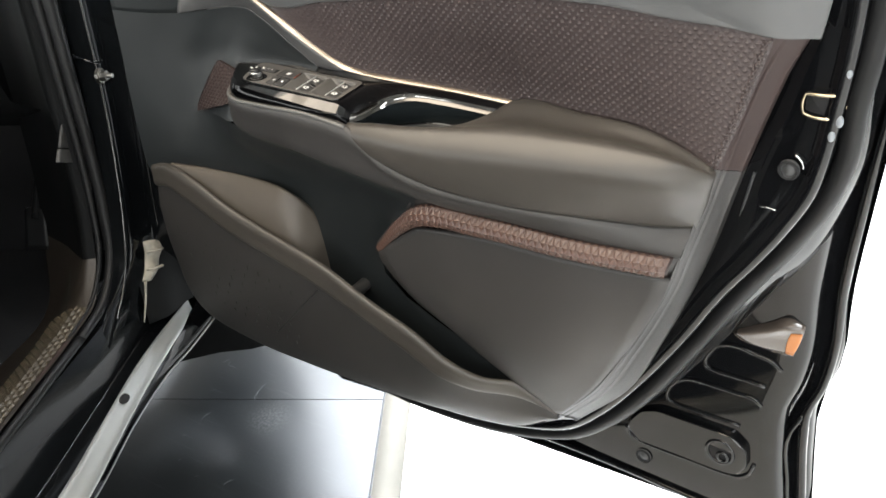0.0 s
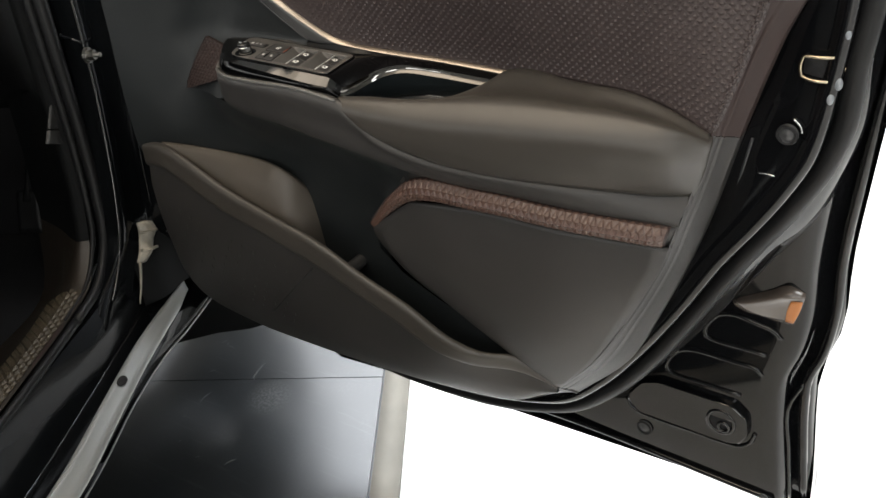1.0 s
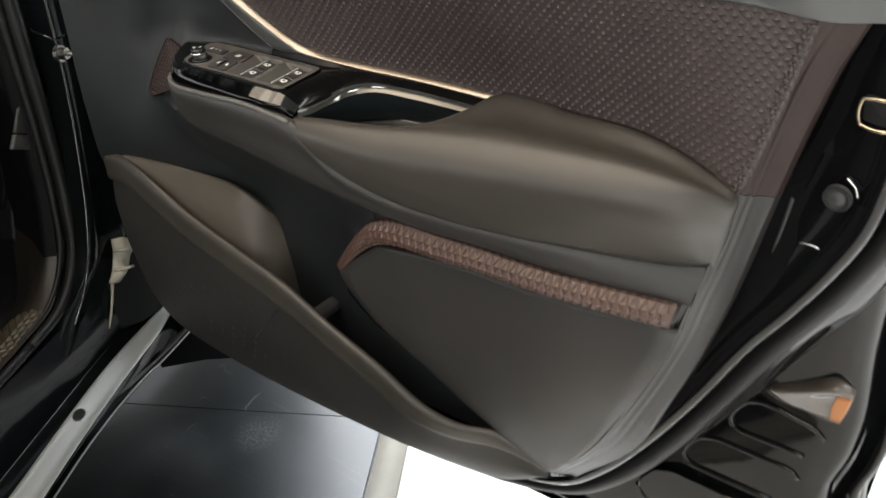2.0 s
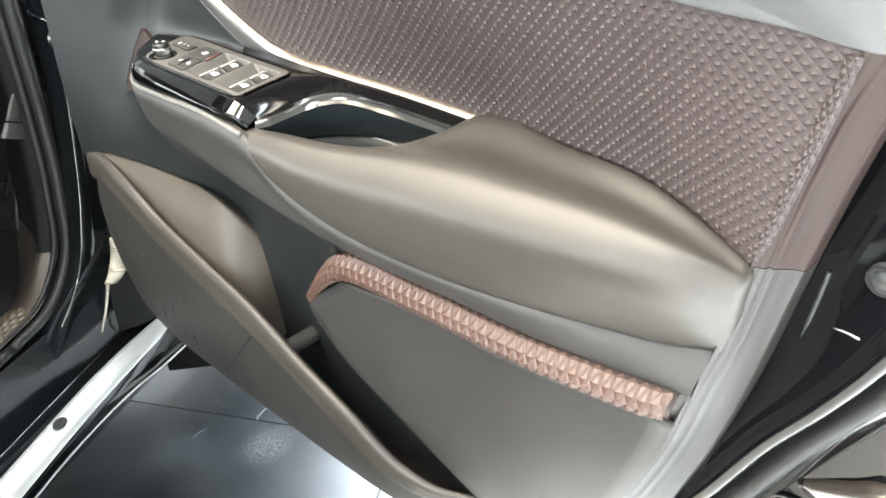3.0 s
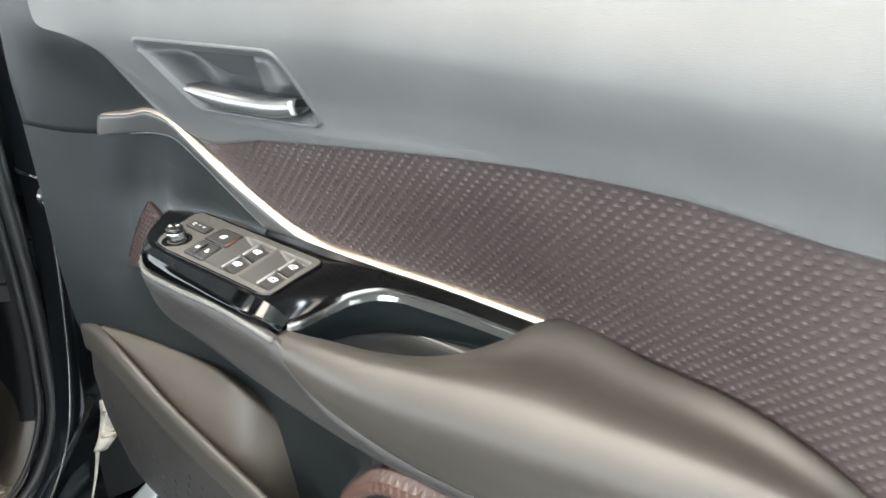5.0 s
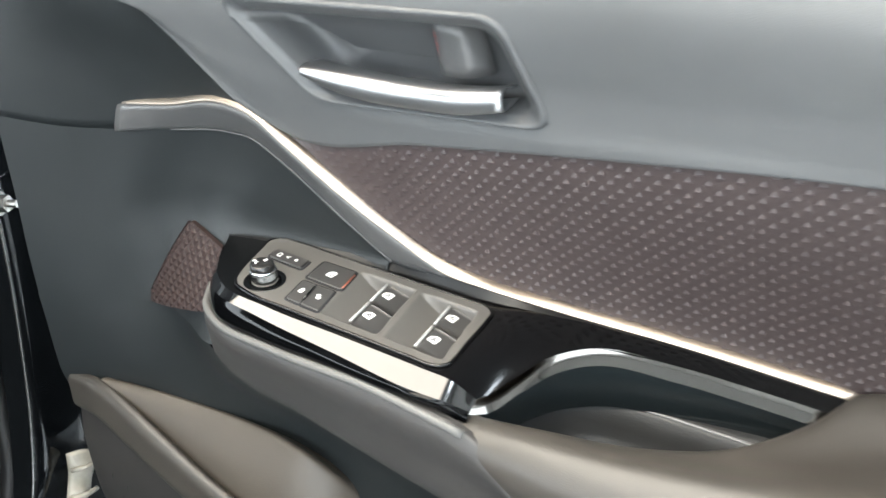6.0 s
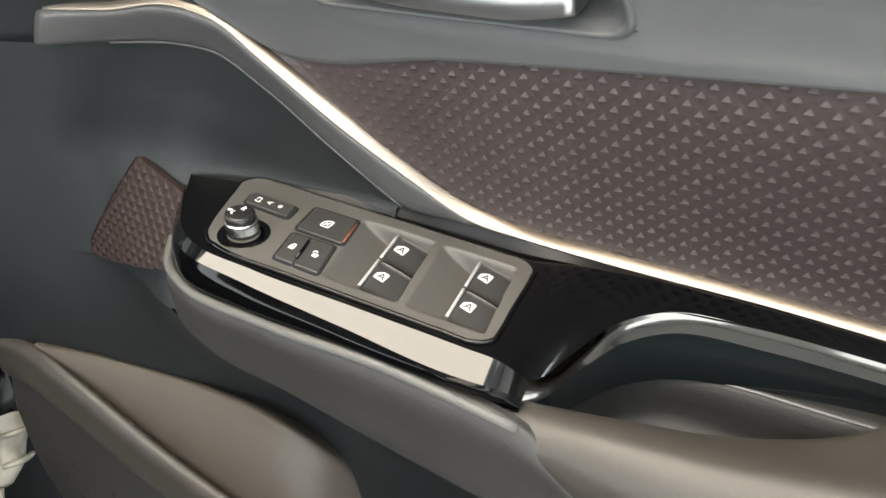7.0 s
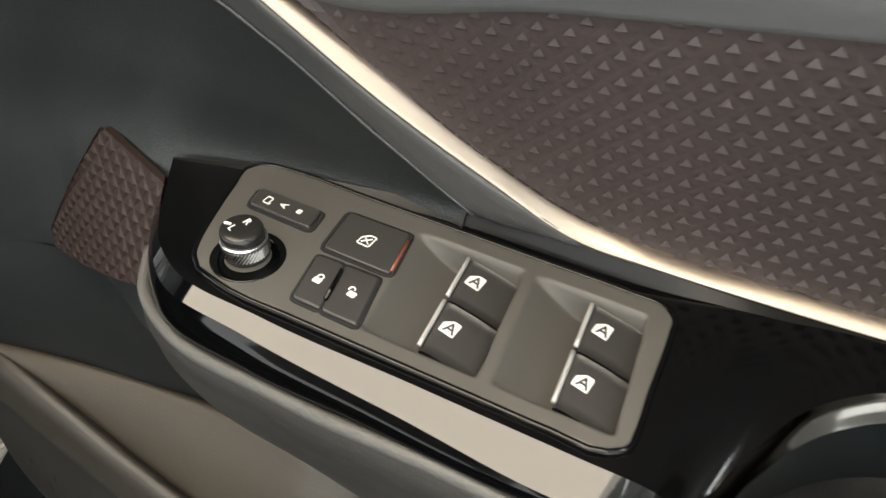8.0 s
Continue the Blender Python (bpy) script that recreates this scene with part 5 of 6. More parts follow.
OUTER = [(0.905, 0.10, 1.10), (0.895, 0.10, 0.98), (0.889, 0.10, 0.91), (0.883, 0.10, 0.853), (0.868, 0.12, 0.785), (0.842, 0.13, 0.715), (0.80, 0.138, 0.648), (0.78, 0.141, 0.615), (0.717, 0.148, 0.513), (0.645, 0.152, 0.41), (0.58, 0.152, 0.345), (0.53, 0.152, 0.31), (0.44, 0.15, 0.275), (0.2, 0.148, 0.255), (-0.24, 0.148, 0.37)]
part("inner_plate", add_grid(bmesh.new(), loft([PLATE_IN, shifted(CREASE, -0.016, 0.001, 0.008), shifted(CREASE, -0.009, 0.0, 0.0045), shifted(CREASE, -0.002, -0.006, 0.001), shifted(CREASE, 0.006, -0.004, -0.004), shifted(CREASE, 0.009, 0.006, -0.006), shifted(SEAT, -0.006, 0.0, 0.004), SEAT, shifted(SEAT, 0.007, 0.01, -0.005), OUTER, shifted(OUTER, 0.002, 0.02, 0)], 6, 3)), M_PAINT_IN, door, "glossy black upright plate with a raised crease")
part("weatherstrip", tube(bmesh.new(), shifted(SEAT, 0.001, -0.006, 0), 0.0125, 12, 6), M_RUBBER, door, "black rubber weatherstrip")
part("rim_fold", tube(bmesh.new(), [(METAL_X(z) - 0.008, METAL_Y(z) + 0.012, z) for z in (0.25, 0.33, 0.41, 0.45, 0.5, 0.56, 0.65, 0.78, 0.88, 1.0, 1.12)], 0.006, 8, 5), M_PAINT_IN, door, "folded black rim")
part("bottom_fold", tube(bmesh.new(), [(x, METAL_Y(0.25) - 0.003 - slant(x), 0.246 - sag(x, 0.24)) for x in (-0.18, -0.05, 0.1, 0.25, 0.4, 0.55, 0.7, 0.83)], 0.005, 8, 5), M_PAINT_IN, door)


M_PLUG_GLINT = material("grey_rubber_and_glint", (0.035, 0.036, 0.037), 0.45)


def bead(pts, thick=0.0034):
    """A raised bead pressed along a line in the metal."""
    return tube(bmesh.new(), [shell(x, z, 0.0) for x, z in pts], thick, 8, 3)


part("pressed_bead", bead([(0.815, 0.519), (0.806, 0.527), (0.782, 0.532), (0.757, 0.536), (0.744, 0.535), (0.731, 0.530), (0.718, 0.514), (0.712, 0.498), (0.715, 0.489), (0.724, 0.486), (0.745, 0.486), (0.772, 0.487), (0.797, 0.487)]), M_PAINT_IN, door)
part("pressed_bead", bead([(0.795, 0.453), (0.787, 0.460), (0.76, 0.4605), (0.73, 0.460), (0.702, 0.459), (0.685, 0.455), (0.673, 0.446), (0.662, 0.430), (0.659, 0.417), (0.662, 0.410), (0.670, 0.407), (0.695, 0.407), (0.73, 0.408), (0.769, 0.409)]), M_PAINT_IN, door)
bm = prism(bmesh.new(), rounded([(0.600, 0.336), (0.603, 0.352), (0.622, 0.379), (0.648, 0.391), (0.762, 0.394), (0.783, 0.379), (0.787, 0.350), (0.776, 0.328), (0.759, 0.323), (0.62, 0.319)], 0.007, 4), lambda x, z, h: Vector((x, 0.1475 - slant(x) - h, z)), -0.012, 0.009, 0.0035)
part("pressed_panel", bm, M_PAINT_IN, door, "pressed black panel in the door's lower corner", smooth=False)
part("pressed_bead", bead([(0.598, 0.334), (0.601, 0.322), (0.612, 0.315), (0.64, 0.313), (0.70, 0.315), (0.757, 0.317), (0.776, 0.321), (0.789, 0.334), (0.794, 0.352)]), M_PAINT_IN, door)


def ring_of(cx, cz, r, out):
    return [shell(cx + r * math.cos(a), cz + r * math.sin(a), out) for a in np.linspace(0, math.tau, 17)[:-1]]


bm = tube(bmesh.new(), ring_of(0.747, 0.360, 0.019, 0.009), 0.0032, 8, 2, True)
hole = part("drain_hole", bm, M_PAINT_IN, door, "round drain hole with a raised ring")
bm = prism(bmesh.new(), [(0.747 + 0.017 * math.cos(a), 0.360 + 0.017 * math.sin(a)) for a in np.linspace(0, math.tau, 25)[:-1]], lambda x, z, h: shell(x, z, h), 0.002, 0.0095)
part("hole_shadow", bm, M_CARPET, hole)
bm = tube(bmesh.new(), ring_of(0.752, 0.354, 0.0075, 0.011), 0.0026, 8, 2, True)
part("hole_collar", bm, M_PAINT_IN, hole)
for cx, cz, r, base in ((0.6275, 0.287, 0.0095, 0.0), (0.8215, 0.858, 0.0085, METAL_Y(0.858) - 0.0515)):
    bm = bmesh.new()
    add_grid(bm, [[shell(cx + k * r * math.cos(a), cz + k * r * math.sin(a), h + base + METAL_Y(cz + k * r * math.sin(a)) - METAL_Y(cz)) for a in np.linspace(0, math.tau, 25)] for k, h in ((1.3, -0.001), (1.25, 0.002), (1.0, 0.003), (0.8, 0.001), (0.6, 0.0035), (0.001, 0.004))])
    plug = part("rubber_plug", bm, M_PLUG_GLINT, door, "round grey rubber plug")
    edge = [shell(cx + 1.12 * r * math.cos(a), cz + 1.12 * r * math.sin(a), 0.003 + base) for a in np.linspace(0, math.tau, 17)[:-1]]
    part("plug_groove", tube(bmesh.new(), edge, 0.0018, 6, 2, True), M_CARPET, plug)
# triangular pocket with an amber reflector
bm = bmesh.new()
add_grid(bm, loft([[shell(0.747, 0.560, 0.0), shell(0.79, 0.588, 0.002), shell(0.820, 0.606, 0.003), shell(0.838, 0.600, 0.0)],
                   [shell(0.749, 0.557, 0.004), shell(0.791, 0.582, 0.011), shell(0.820, 0.599, 0.013), shell(0.838, 0.596, 0.006)],
                   [shell(0.758, 0.551, 0.004), shell(0.794, 0.570, 0.008), shell(0.819, 0.585, 0.009), shell(0.837, 0.588, 0.006)],
                   [shell(0.790, 0.546, 0.0), shell(0.806, 0.545, 0.0), shell(0.818, 0.545, 0.0), shell(0.827, 0.547, 0.0)]], 4, 4), 0.006)
# the polished face's brown reflection is put into the base colour
pocket = part("reflector_housing", bm, material("housing_brown_reflection", (0.065, 0.053, 0.044), 0.25, coat=0.5), door, "small housing with an amber reflector, brown reflection in its colour")
bm = add_grid(bmesh.new(), loft([[shell(0.823, 0.5885, 0.0105), shell(0.830, 0.5895, 0.0095), shell(0.8365, 0.590, 0.0078)], [shell(0.819, 0.573, 0.0082), shell(0.827, 0.573, 0.0074), shell(0.834, 0.574, 0.0060)], [shell(0.817, 0.551, 0.0036), shell(0.822, 0.5505, 0.0034), shell(0.827, 0.5505, 0.0030)]], 4, 4), 0.002)
part("amber_lens", bm, M_LENS, pocket, "amber reflector")
part("hem_fold", tube(bmesh.new(), [(0.846, METAL_Y(0.45) + 0.010, 0.445), (0.833, METAL_Y(0.41) + 0.006, 0.415), (0.838, METAL_Y(0.33) + 0.006, 0.33), (0.848, METAL_Y(0.24) + 0.006, 0.236)], 0.0035, 8, 5), M_PAINT_IN, door)
# latch with its loop
M_PALE = material("pale_zinc", (0.22, 0.24, 0.26), 0.5, metal=0.3)
latch = part("latch", tube(bmesh.new(), [(0.866, 0.056, 0.9375), (0.858, 0.046, 0.9410), (0.846, 0.0415, 0.9415), (0.8325, 0.0420, 0.9415), (0.8298, 0.0425, 0.9410), (0.8288, 0.0428, 0.9390), (0.8282, 0.0440, 0.9225), (0.8290, 0.0440, 0.9205), (0.8315, 0.0435, 0.9195), (0.847, 0.042, 0.9175), (0.861, 0.050, 0.918), (0.866, 0.053, 0.930)], 0.0017, 8, 6), material("brass_coated_steel", (0.50, 0.42, 0.30), 0.25, metal=1.0), door, "brass coloured latch loop")
part("latch_slot", prism(bmesh.new(), rounded([(0.829, 0.921), (0.829, 0.941), (0.852, 0.939), (0.850, 0.918)], 0.003), lambda x, z, h: (x, 0.0505 - (x - 0.829) * 0.1 - h, z), -0.004, 0.0005), M_CARPET, latch)
for bx, by, bz in ((0.8650, 0.0470, 0.9640), (0.8630, 0.0460, 0.9150), (0.8570, 0.0450, 0.8995)):
    bm = bmesh.new()
    bmesh.ops.create_uvsphere(bm, u_segments=14, v_segments=8, radius=0.0065, matrix=Matrix.LocRotScale((bx, by, bz), None, (0.6, 0.5, 1)))
    part("bolt", bm, M_PALE, latch)
part("plug_bracket", tube(bmesh.new(), [(0.8245, 0.050, 0.872), (0.831, 0.0500, 0.8655), (0.834, 0.0505, 0.8575)], 0.0016, 6, 4), M_STEEL, door)
part("shell_mark", tube(bmesh.new(), [(0.792, 0.0550, 0.8035), (0.800, 0.0530, 0.805), (0.8105, 0.0510, 0.8045)], 0.0011, 6, 3), M_STEEL, door)
# grey bar along the crease, coloured as its reflected highlight
part("crease_highlight", tube(bmesh.new(), [(0.783, 0.0585, 0.841), (0.774, 0.0600, 0.798), (0.762, 0.0620, 0.748), (0.752, 0.0640, 0.708)], 0.0018, 6, 5), M_PLUG_GLINT, door)

# ---- the car body beside the open door ----
OUT = Vector((0.911, 0.413, 0)).normalized()
FWD = Vector((-0.413, 0.911, 0)).normalized()


def car(r, f, z):
    return tuple(OUT * r + FWD * f + Vector((0, 0, z)))



def run(profile, fs):
    """Rows of a profile (r, z) drawn along the car."""
    return [[car(r, f, z) for r, z in profile] for f in fs]


def edge_r(f):
    """Where the sill's folded edge runs."""
    return float(np.interp(f, (-1.5, -0.6, -0.285, -0.10, 0.05, 0.11, 0.2), (-0.272, -0.272, -0.2774, -0.289, -0.2995, -0.3015, -0.3015)))


def strip_in(f):
    return float(np.interp(f, (-1.5, -0.6, -0.28, -0.09, 0.01, 0.10, 0.16, 0.2, 0.3), (-0.235, -0.236, -0.245, -0.264, -0.2725, -0.2735, -0.2705, -0.269, -0.266)))


def strip_out(f):
    return float(np.interp(f, (-1.5, -0.6, -0.28, -0.09, 0.01, 0.10, 0.16, 0.2, 0.3), (-0.196, -0.199, -0.209, -0.232, -0.2415, -0.2465, -0.2495, -0.256, -0.262)))


def lip_r(f):
    return float(np.interp(f, (-1.5, -0.6, -0.231, -0.088, 0.034, 0.08, 0.125, 0.16, 0.245, 0.3), (-0.215, -0.217, -0.2288, -0.2436, -0.2456, -0.242, -0.2343, -0.231, -0.2253, -0.222)))


FS = list(np.linspace(-1.5, 0.0, 16)) + [0.06, 0.12, 0.17, 0.2]
part("sill", add_grid(bmesh.new(), [[car(r + (edge_r(f) + 0.2945) * k, f, z) for r, z, k in ((-0.299, 0.438, 0), (-0.301, 0.42, 0.1), (-0.304, 0.39, 0.5), (-0.3035, 0.36, 0.9), (-0.2945, 0.3365, 1))] for f in FS]), M_SILL_BLACK, body, "glossy black door sill")
part("sill_top", add_grid(bmesh.new(), run([(-0.47, 0.33), (-0.40, 0.37), (-0.345, 0.42), (-0.325, 0.432), (-0.299, 0.438)], FS)), M_CABIN, body)
part("sill_edge", add_grid(bmesh.new(), [[car(edge_r(f), f, 0.3365), car(edge_r(f) + 0.004, f, 0.3365), car(strip_in(f) - 0.006, f, 0.333), car(strip_in(f) - 0.002, f, 0.334)] for f in FS]), M_SILL_BLACK, body)
part("sill_fold", tube(bmesh.new(), [car(edge_r(f), f, 0.3375) for f in np.linspace(-1.5, 0.11, 18)], 0.0016, 6, 2), M_EDGE, body, "thin bright folded edge of the sill")
# the strip's bright reflection is put into its satin grey base colour
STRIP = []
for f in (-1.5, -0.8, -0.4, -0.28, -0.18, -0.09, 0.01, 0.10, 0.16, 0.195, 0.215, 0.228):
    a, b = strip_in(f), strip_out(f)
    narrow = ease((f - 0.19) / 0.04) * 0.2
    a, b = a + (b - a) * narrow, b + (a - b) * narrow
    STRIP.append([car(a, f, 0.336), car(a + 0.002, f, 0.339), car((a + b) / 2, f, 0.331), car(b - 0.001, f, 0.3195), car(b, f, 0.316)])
strip = part("sill_strip", add_grid(bmesh.new(), loft(STRIP, 3, 5)), M_SILL, body, "strip along the sill, its bright sheen put into the grey")
bm = bmesh.new()
add_grid(bm, [[car(-0.2502 + k * 0.007 * math.sin(a), -0.0794 + k * 0.013 * math.cos(a), 0.3345 - k * 0.0035 * math.sin(a) + h) for a in np.linspace(0, math.tau, 25)] for k, h in ((1.0, 0.001), (0.9, 0.003), (0.6, 0.0022), (0.001, 0.0015))])
part("drain_plug", bm, M_CARPET, strip, "small black drain plug")
part("rocker", add_grid(bmesh.new(), [[car(strip_out(f) - 0.001, f, 0.317), car(strip_out(f) - 0.004, f, 0.306), car(lip_r(f) - 0.006, f, 0.294), car(lip_r(f), f, 0.283), car(lip_r(f) - 0.02, f, 0.262), car(-0.36, f, 0.16), car(-0.6, f, 0.15)] for f in FS + [0.24, 0.3]]), M_LOWGLOSS, body, "glossy black rocker panel")
part("rocker_lip", tube(bmesh.new(), [car(lip_r(f) + 0.001, f, 0.283) for f in (-1.5, -0.8, -0.4, -0.23, -0.09, 0.034, 0.08, 0.125, 0.16, 0.245)], 0.0018, 8, 4), M_SILL, body, "thin lower lip of the rocker, its bright line put into the colour")

# hinge pillar
PILLAR = []
for z, fa, fb in ((0.32, -0.05, 0.24), (0.40, -0.03, 0.21), (0.45, 0.01, 0.20), (0.478, 0.045, 0.192), (0.515, 0.08, 0.192), (0.578, 0.105, 0.205), (0.673, 0.133, 0.226), (0.788, 0.159, 0.255), (0.928, 0.176, 0.28), (1.10, 0.19, 0.31), (1.3, 0.21, 0.34)):
    w = fb - fa
    deep = float(np.interp(z, (0.32, 0.40, 0.45, 0.478, 0.53), (-0.05, -0.04, -0.026, -0.014, 0.0)))
    PILLAR.append([car(rr + deep, f, z) for rr, f in ((-0.304, fa - 0.002), (-0.272, fa - 0.001), (-0.268, fa + 0.001), (-0.2665, fa + 0.005), (-0.268, fa + w * 0.4), (-0.266, fa + w * 0.8), (-0.262, fb - 0.006), (-0.25, fb + 0.004), (-0.20, fb + 0.03), (-0.12, fb + 0.05))])
part("hinge_pillar", add_grid(bmesh.new(), loft(PILLAR, 3, 3)), M_SILL_BLACK, body, "glossy black hinge pillar")
part("pillar_edge", tube(bmesh.new(), [car(-0.2585, fb - 0.004, z) for z, fb in ((0.53, 0.195), (0.578, 0.205), (0.673, 0.226), (0.788, 0.255), (0.88, 0.272))], 0.0018, 8, 4), M_PAINT, body)
part("pillar_flange", tube(bmesh.new(), [car(-0.270, f, z) for f, z in ((0.19, 1.1), (0.176, 0.928), (0.159, 0.788), (0.133, 0.673), (0.103, 0.578), (0.072, 0.515), (0.035, 0.475), (0.0, 0.45))], (0.0026, 0.0014), 8, 6), M_EDGE, body)
part("pillar_cover", box(bmesh.new(), 0, 0.05, 0, 0.045, 0, 0.012, 0.004), M_PAINT, body)
cover = bpy.data.objects["pillar_cover"]
cover.data.transform(Matrix.Translation(car(-0.268, 0.165, 0.852)) @ pose(0, 0, 0, 20, 0, 114))

# added matt sheet before the glossy pillar, keeps this corner dark
part("pillar_dark_sheet", add_grid(bmesh.new(), loft([[car(-0.30, f, z), car(-0.272, f + 0.03, z), car(-0.255, f + 0.09, z), car(-0.22, f + 0.14, z)] for f, z in ((0.13, 0.345), (0.135, 0.40), (0.14, 0.45), (0.15, 0.50), (0.18, 0.60))], 4, 4)), M_CABIN, body, "matt black sheet added behind the hinge to hide reflections")
part("wheel_liner", add_grid(bmesh.new(), [[car(rr, ff, z) for rr, ff in ((-0.34, 0.25), (-0.26, 0.285), (-0.19, 0.30), (-0.13, 0.33))] for z in (0.16, 0.25, 0.36, 0.6, 0.95)]), M_CABIN, body, "matt black wheel house liner")

# door check bolt
bm = bmesh.new()
for r, h0, h1, n in ((0.013, 0.0, 0.006, 24), (0.009, 0.006, 0.016, 6), (0.004, 0.016, 0.026, 10)):
    base = Vector(car(-0.267, 0.162, 0.838))
    v0 = [[bm.verts.new(base + OUT * h + FWD * r * math.cos(k * math.tau / n) + Vector((0, 0, r * math.sin(k * math.tau / n)))) for k in range(n)] for h in (h0, h1)]
    for k in range(n):
        bm.faces.new((v0[0][k], v0[0][(k + 1) % n], v0[1][(k + 1) % n], v0[1][k]))
    bm.faces.new(v0[1])
part("hinge_bolt", bm, material("dull_steel", (0.3, 0.29, 0.27), 0.3, metal=1.0), body, "bright steel hinge bolt", smooth=False)
# greased lower hinge
bm = add_grid(bmesh.new(), loft([
    [car(-0.264, 0.142, 0.524), car(-0.252, 0.154, 0.522), car(-0.248, 0.164, 0.514)],
    [car(-0.262, 0.135, 0.506), car(-0.246, 0.148, 0.504), car(-0.244, 0.162, 0.501)],
    [car(-0.263, 0.128, 0.490), car(-0.252, 0.140, 0.488), car(-0.250, 0.153, 0.485)],
    [car(-0.262, 0.114, 0.474), car(-0.249, 0.125, 0.471), car(-0.250, 0.137, 0.468)],
    [car(-0.264, 0.102, 0.462), car(-0.260, 0.110, 0.458), car(-0.258, 0.118, 0.455)]], 4, 4), 0.004, tuple(-OUT))
hinge = part("lower_hinge", bm, M_GREASE, body, "pale greased lower door hinge")
for f, z in ((0.134, 0.506), (0.118, 0.478)):
    part("hinge_rib", tube(bmesh.new(), [car(-0.262, f, z), car(-0.246, f + 0.012, z - 0.002), car(-0.243, f + 0.026, z - 0.006)], 0.003, 8, 3), M_GREASE, hinge)
part("hinge_edge", tube(bmesh.new(), [car(-0.262, 0.104, 0.462), car(-0.261, 0.085, 0.432), car(-0.261, 0.06, 0.400)], (0.003, 0.0012), 8, 4), M_GREASE, hinge)

# doorway seal and inner trim
LOOP = [(0.16, 1.10), (0.146, 0.939), (0.138, 0.836), (0.128, 0.715), (0.110, 0.60), (0.085, 0.52), (0.028, 0.468), (-0.062, 0.451), (-0.212, 0.442), (-0.5, 0.43), (-1.0, 0.425), (-1.5, 0.425)]
bm = tube(bmesh.new(), [car(-0.305, f, z) for f, z in LOOP[:8]], (0.0125, 0.008), 12, 6)
tube(bm, [car(-0.3055, f, z) for f, z in LOOP[7:]], 0.0078, 12, 6)
part("doorway_seal", bm, M_RUBBER, body, "thick black rubber doorway seal")
part("seal_lip", tube(bmesh.new(), [car(-0.322, f - 0.006, z + 0.006) for f, z in LOOP[:8]], (0.010, 0.003), 10, 6), M_RUBBER, body)
rows = []
for k, (f, z) in enumerate(LOOP):
    inner = -0.33 if k < 6 else -0.316
    rows.append([car(inner, f - 0.004, z + 0.006), car(-0.345, f - 0.012, z + 0.008), car(-0.37, f - 0.012 + 0.02 * (k < 6), z - 0.004 * (k > 5)), car(-0.42, f + 0.05 * (k < 7), z - 0.035 * (k > 5)), car(-0.50, f + 0.10 * (k < 7), z - 0.075 * (k > 5))])
part("kick_trim", add_grid(bmesh.new(), loft(rows[:6], 3, 6)), M_CABIN, body, "dark plastic kick trim inside the doorway")
# lower run of the trim; the brown light on it is in the colour
part("sill_trim", add_grid(bmesh.new(), loft(rows[5:], 3, 6)), M_KICK, body, "sill trim inside the doorway, brown light in its colour")


def scuff_at(u, v, up=0.0):
    z = np.interp(u, (-0.5, -0.212, -0.062, 0.03), (0.43, 0.442, 0.451, 0.466)) + np.interp(v, (-0.42, -0.37, -0.345, -0.318), (-0.035, -0.004, 0.006, 0.004))
    return car(v, u, float(z) + 0.004 + up)


bm = diamonds(bmesh.new(), scuff_at, lambda u, v: (min(max(u, -0.9), 0.005), min(max(v, -0.402), -0.322)), -0.9, 0.005, -0.402, -0.322, 0.016, 0.0165, lambda u, v: 0.002)
scuff = part("scuff_plate", bm, material("embossed_olive_brown", (0.036, 0.029, 0.018), 0.45, grain=0.12, grain_scale=1800), body, "brown embossed scuff plate", smooth=False)
bm = bmesh.new()
add_grid(bm, [[scuff_at(u, v, -0.002) for u in np.linspace(-0.9, 0.01, 14)] for v in (-0.405, -0.39, -0.37, -0.345, -0.318)])
part("scuff_base", bm, M_FLANGE, scuff)
# dark footwell
bm = bmesh.new()
add_grid(bm, run([(-0.44, 0.385), (-0.48, 0.30), (-0.60, 0.285), (-0.95, 0.285), (-1.0, 0.36), (-1.02, 0.75)], (-1.5, -0.6, 0.1, 0.25, 0.42, 0.52)))
add_grid(bm, [[car(r, 0.52 + 0.06 * (z > 0.5), z) for r in (-0.42, -0.7, -1.02)] for z in (0.28, 0.5, 0.8, 1.0)])
part("footwell", bm, M_CARPET, body, "dark carpeted footwell")
bm = bmesh.new()
add_grid(bm, [[car(r, f, z) for f, z in ((0.22, 1.02), (0.12, 1.0), (0.06, 0.93), (0.10, 0.82), (0.30, 0.70), (0.52, 0.68))] for r in (-0.40, -0.6, -1.02)])
part("dashboard", bm, M_CABIN, body, "dark underside of the dashboard")
# paler sheet in front of the kick trim, coloured as its lit part
rows = [[car(-0.337, f, z), car(-0.3365, f + 0.5 * w, z - 0.24 * w), car(-0.339, f + w, z - 0.47 * w)] for f, z, w in ((0.160, 0.90, 0.004), (0.152, 0.845, 0.005), (0.138, 0.790, 0.010), (0.0965, 0.7370, 0.031))]
trim = part("lit_kick_patch", add_grid(bmesh.new(), loft(rows, 4, 4), 0.004, tuple(-OUT)), M_LIT_KICK, body, "paler patch for the lit part of the kick trim")
rows = [[car(-0.3360, f, z), car(-0.3355, f + 0.5 * w, z - 0.24 * w), car(-0.3375, f + w, z - 0.48 * w)] for f, z, w in ((0.0950, 0.7350, 0.031), (0.087, 0.726, 0.037), (0.079, 0.7175, 0.0445))]
part("trim_end", add_grid(bmesh.new(), loft(rows, 4, 4), 0.006, tuple(-OUT)), M_LIT_KICK, trim)
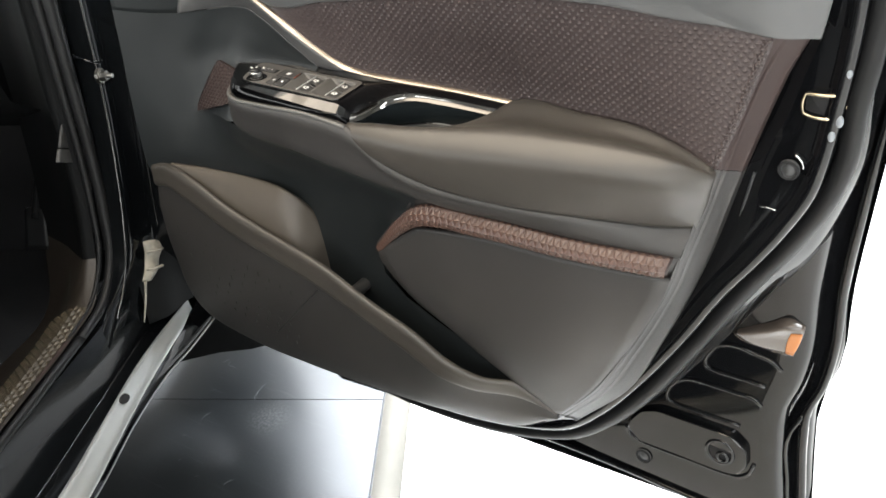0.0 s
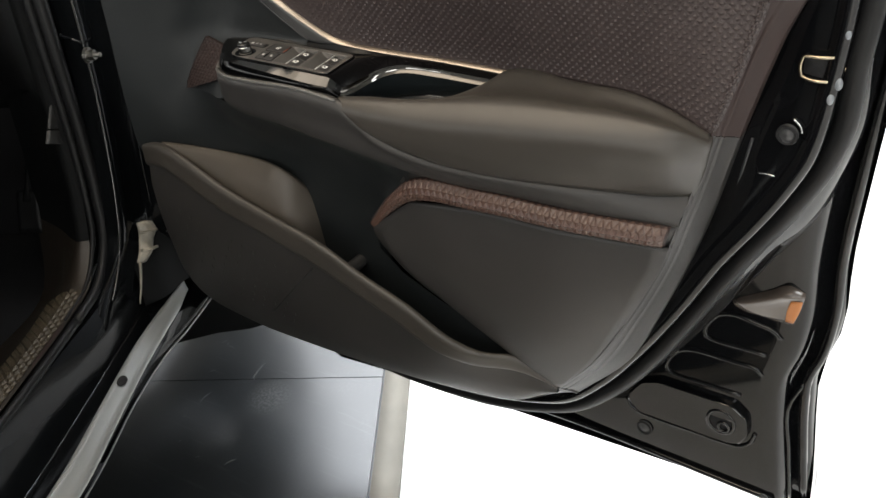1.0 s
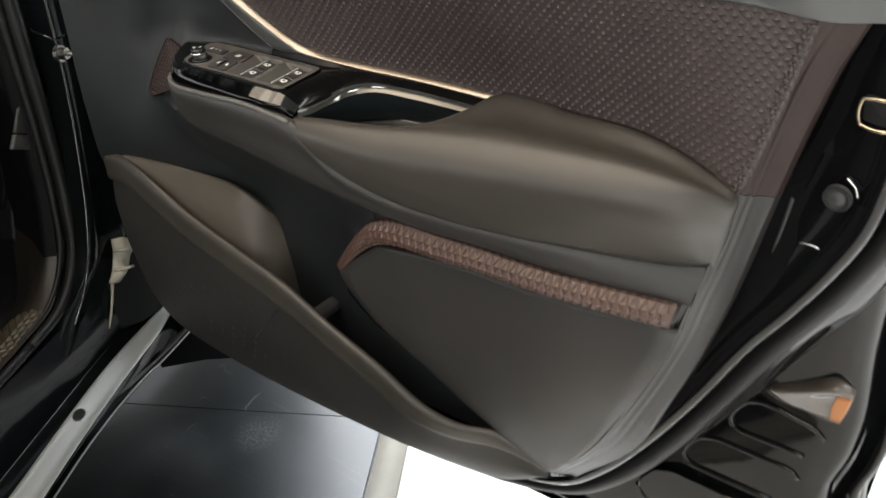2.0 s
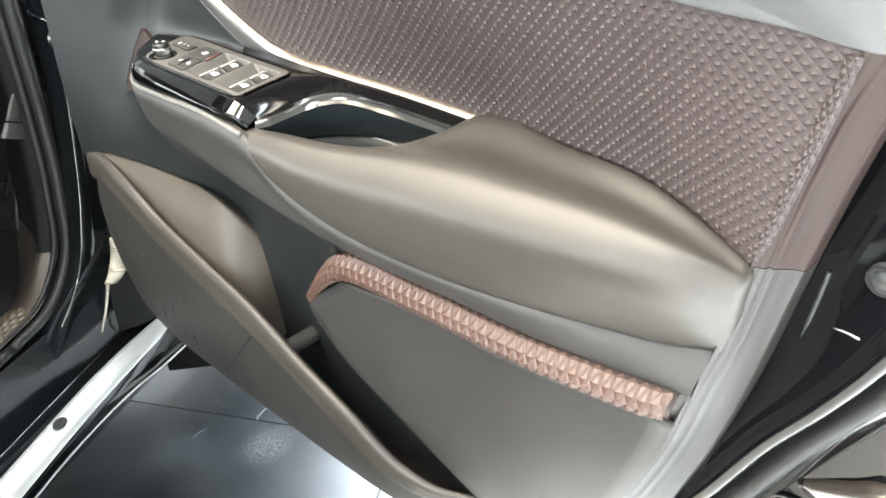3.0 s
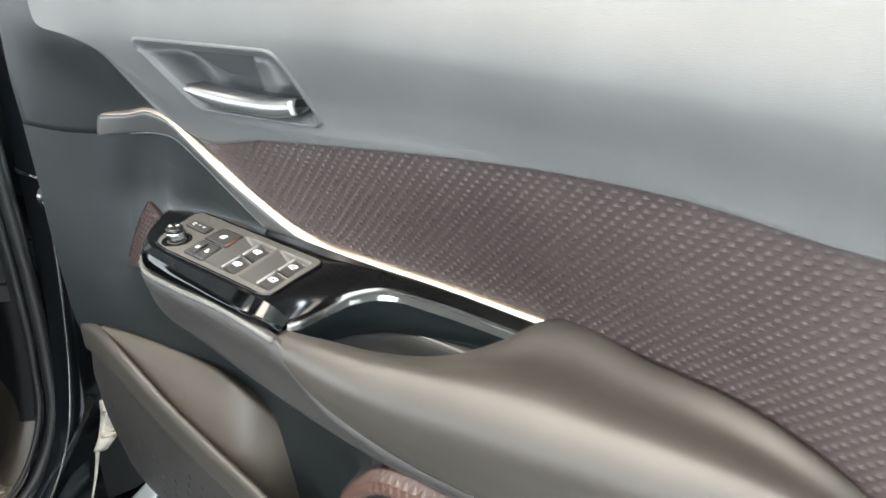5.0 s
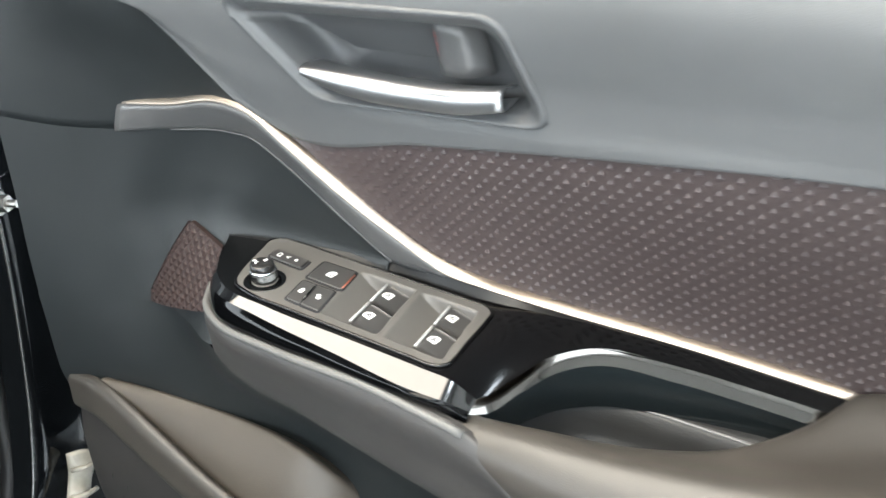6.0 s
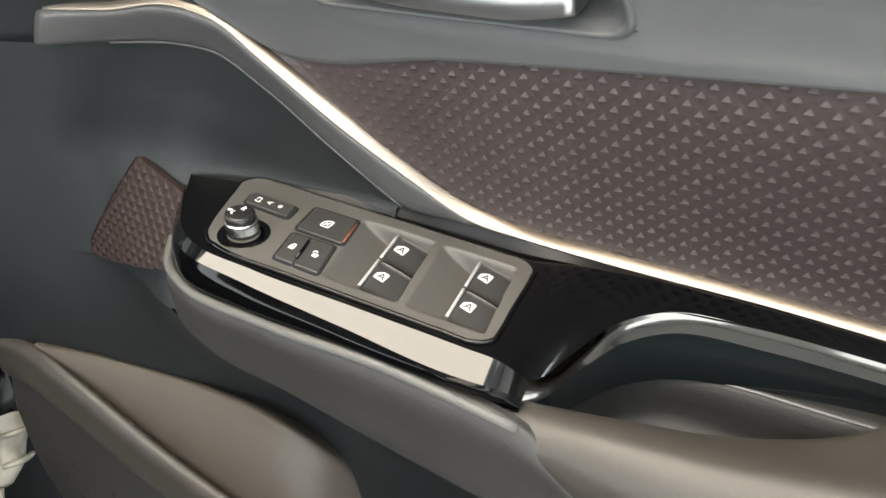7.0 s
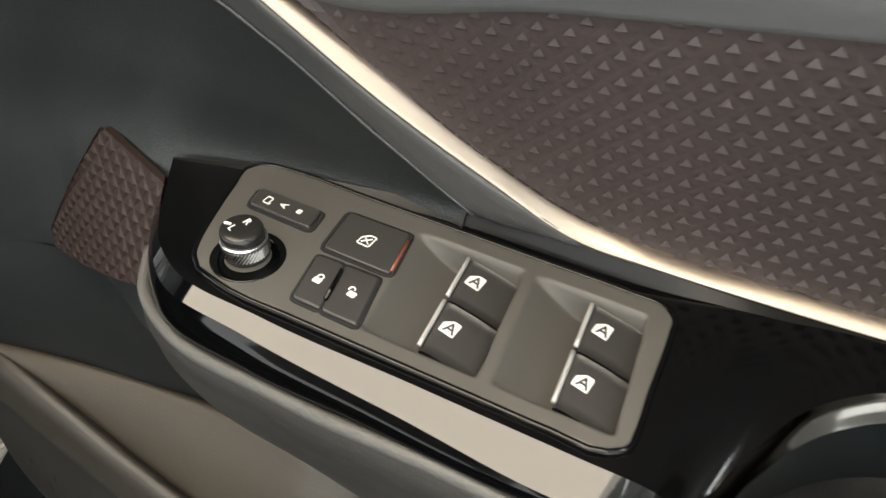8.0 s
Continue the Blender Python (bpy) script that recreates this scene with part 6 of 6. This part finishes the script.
pedal = part("pedal", add_grid(bmesh.new(), loft([[car(-0.485, 0.195, 0.565), car(-0.51, 0.20, 0.568), car(-0.535, 0.20, 0.565)], [car(-0.485, 0.175, 0.525), car(-0.51, 0.178, 0.527), car(-0.535, 0.18, 0.525)], [car(-0.485, 0.165, 0.495), car(-0.51, 0.167, 0.493), car(-0.535, 0.165, 0.495)]], 3, 3), 0.01, tuple(FWD)), M_RUBBER, body, "dark rubber pedal")
part("pedal_arm", tube(bmesh.new(), [car(-0.51, 0.19, 0.55), car(-0.51, 0.26, 0.64), car(-0.51, 0.34, 0.75)], 0.008, 8, 4), M_CABIN, pedal)
# unseen dark cabin beyond the doorway, added to keep light off the footwell
bm = bmesh.new()
add_grid(bm, [[car(r, f, z) for r, z in ((-0.30, 1.42), (-0.45, 1.50), (-0.9, 1.53), (-1.4, 1.50), (-1.6, 1.40))] for f in (-1.5, -0.7, 0.0, 0.3)], 0.03, (0, 0, 1))
part("roof", bm, M_PAINT, body, "unseen black car roof, blocks light into the cabin")
bm = bmesh.new()
add_grid(bm, [[car(-1.6 + 0.02 * (z < 0.5), f, z) for f in (-1.5, -0.7, 0.0, 0.6)] for z in (0.25, 0.5, 0.8, 0.98)], 0.05, tuple(-OUT))
part("far_side", bm, M_CABIN, body, "unseen dark far side of the cabin, blocks light")
bm = bmesh.new()
add_grid(bm, [[car(r, -1.2 - 0.1 * (z > 0.6), z) for r in (-0.40, -0.9, -1.55)] for z in (0.25, 0.6, 0.9)], 0.08, tuple(-FWD))
part("cabin_light_block", bm, M_CARPET, body, "unseen dark panel behind the front seats, blocks light")
# closed rear half of the car, unseen; its side darkens what the door reflects
SIDE_PROFILE = [(-0.45, 0.15), (-0.26, 0.17), (-0.215, 0.24), (-0.20, 0.40), (-0.185, 0.62), (-0.19, 0.80), (-0.215, 0.90), (-0.26, 0.93), (-0.5, 0.94), (-1.0, 0.94)]
part("rear_side", add_grid(bmesh.new(), loft([[car(r - 0.06 * max(0, -2.6 - f), f, z) for r, z in SIDE_PROFILE] for f in (-0.98, -1.5, -2.2, -2.8, -3.3)], 4, 4), 0.03, tuple(-OUT)), M_PAINT, body, "unseen glossy black rear side of the car, darkens reflections")
part("rear_side", add_grid(bmesh.new(), loft([[car(-1.9 - r + 0.06 * max(0, -2.6 - f), f, z) for r, z in SIDE_PROFILE] for f in (-3.3, -2.8, -2.2, -1.5, -0.98, 0.3)], 4, 4), 0.03, tuple(OUT)), M_PAINT, body, "glossy black far side of the car")
part("rear_end", add_grid(bmesh.new(), [[car(r, -3.3, z) for r in (-0.26, -0.9, -1.64)] for z in (0.15, 0.6, 0.94)], 0.03, tuple(FWD)), M_PAINT, body)
for r, f in ((-0.36, -2.45),):
    hub = Vector(car(r, f, 0.325))
    rings = [[hub + OUT * w + (FWD * math.cos(a) + Vector((0, 0, math.sin(a)))) * q for a in np.linspace(0, math.tau, 41)] for w, q in ((-0.1, 0.20), (-0.1, 0.31), (-0.085, 0.325), (0.085, 0.325), (0.1, 0.31), (0.1, 0.22))]
    wheel = part("wheel", add_grid(bmesh.new(), rings), M_RUBBER, body, "black road wheel")
    rings = [[hub + OUT * w + (FWD * math.cos(a) + Vector((0, 0, math.sin(a)))) * q for a in np.linspace(0, math.tau, 41)] for w, q in ((0.1, 0.22), (0.09, 0.21), (0.06, 0.19), (0.075, 0.06), (0.08, 0.001))]
    part("rim", add_grid(bmesh.new(), rings), M_GUN, wheel)
# unseen front end, cut short so that only part of the floor reflects it
FENDER = [(-0.50, 0.15), (-0.34, 0.17), (-0.29, 0.26), (-0.26, 0.45), (-0.25, 0.65), (-0.26, 0.85), (-0.32, 0.95), (-0.55, 1.0), (-0.95, 1.02)]
part("front_fender", add_grid(bmesh.new(), loft([[car(r - 0.1 * max(0, f - 1.4), f, z) for r, z in FENDER] for f in (0.37, 0.5, 0.62, 0.74)], 4, 4), 0.03, tuple(-OUT)), M_PAINT, body, "unseen glossy black fender and bonnet, cut short to shape floor glare")
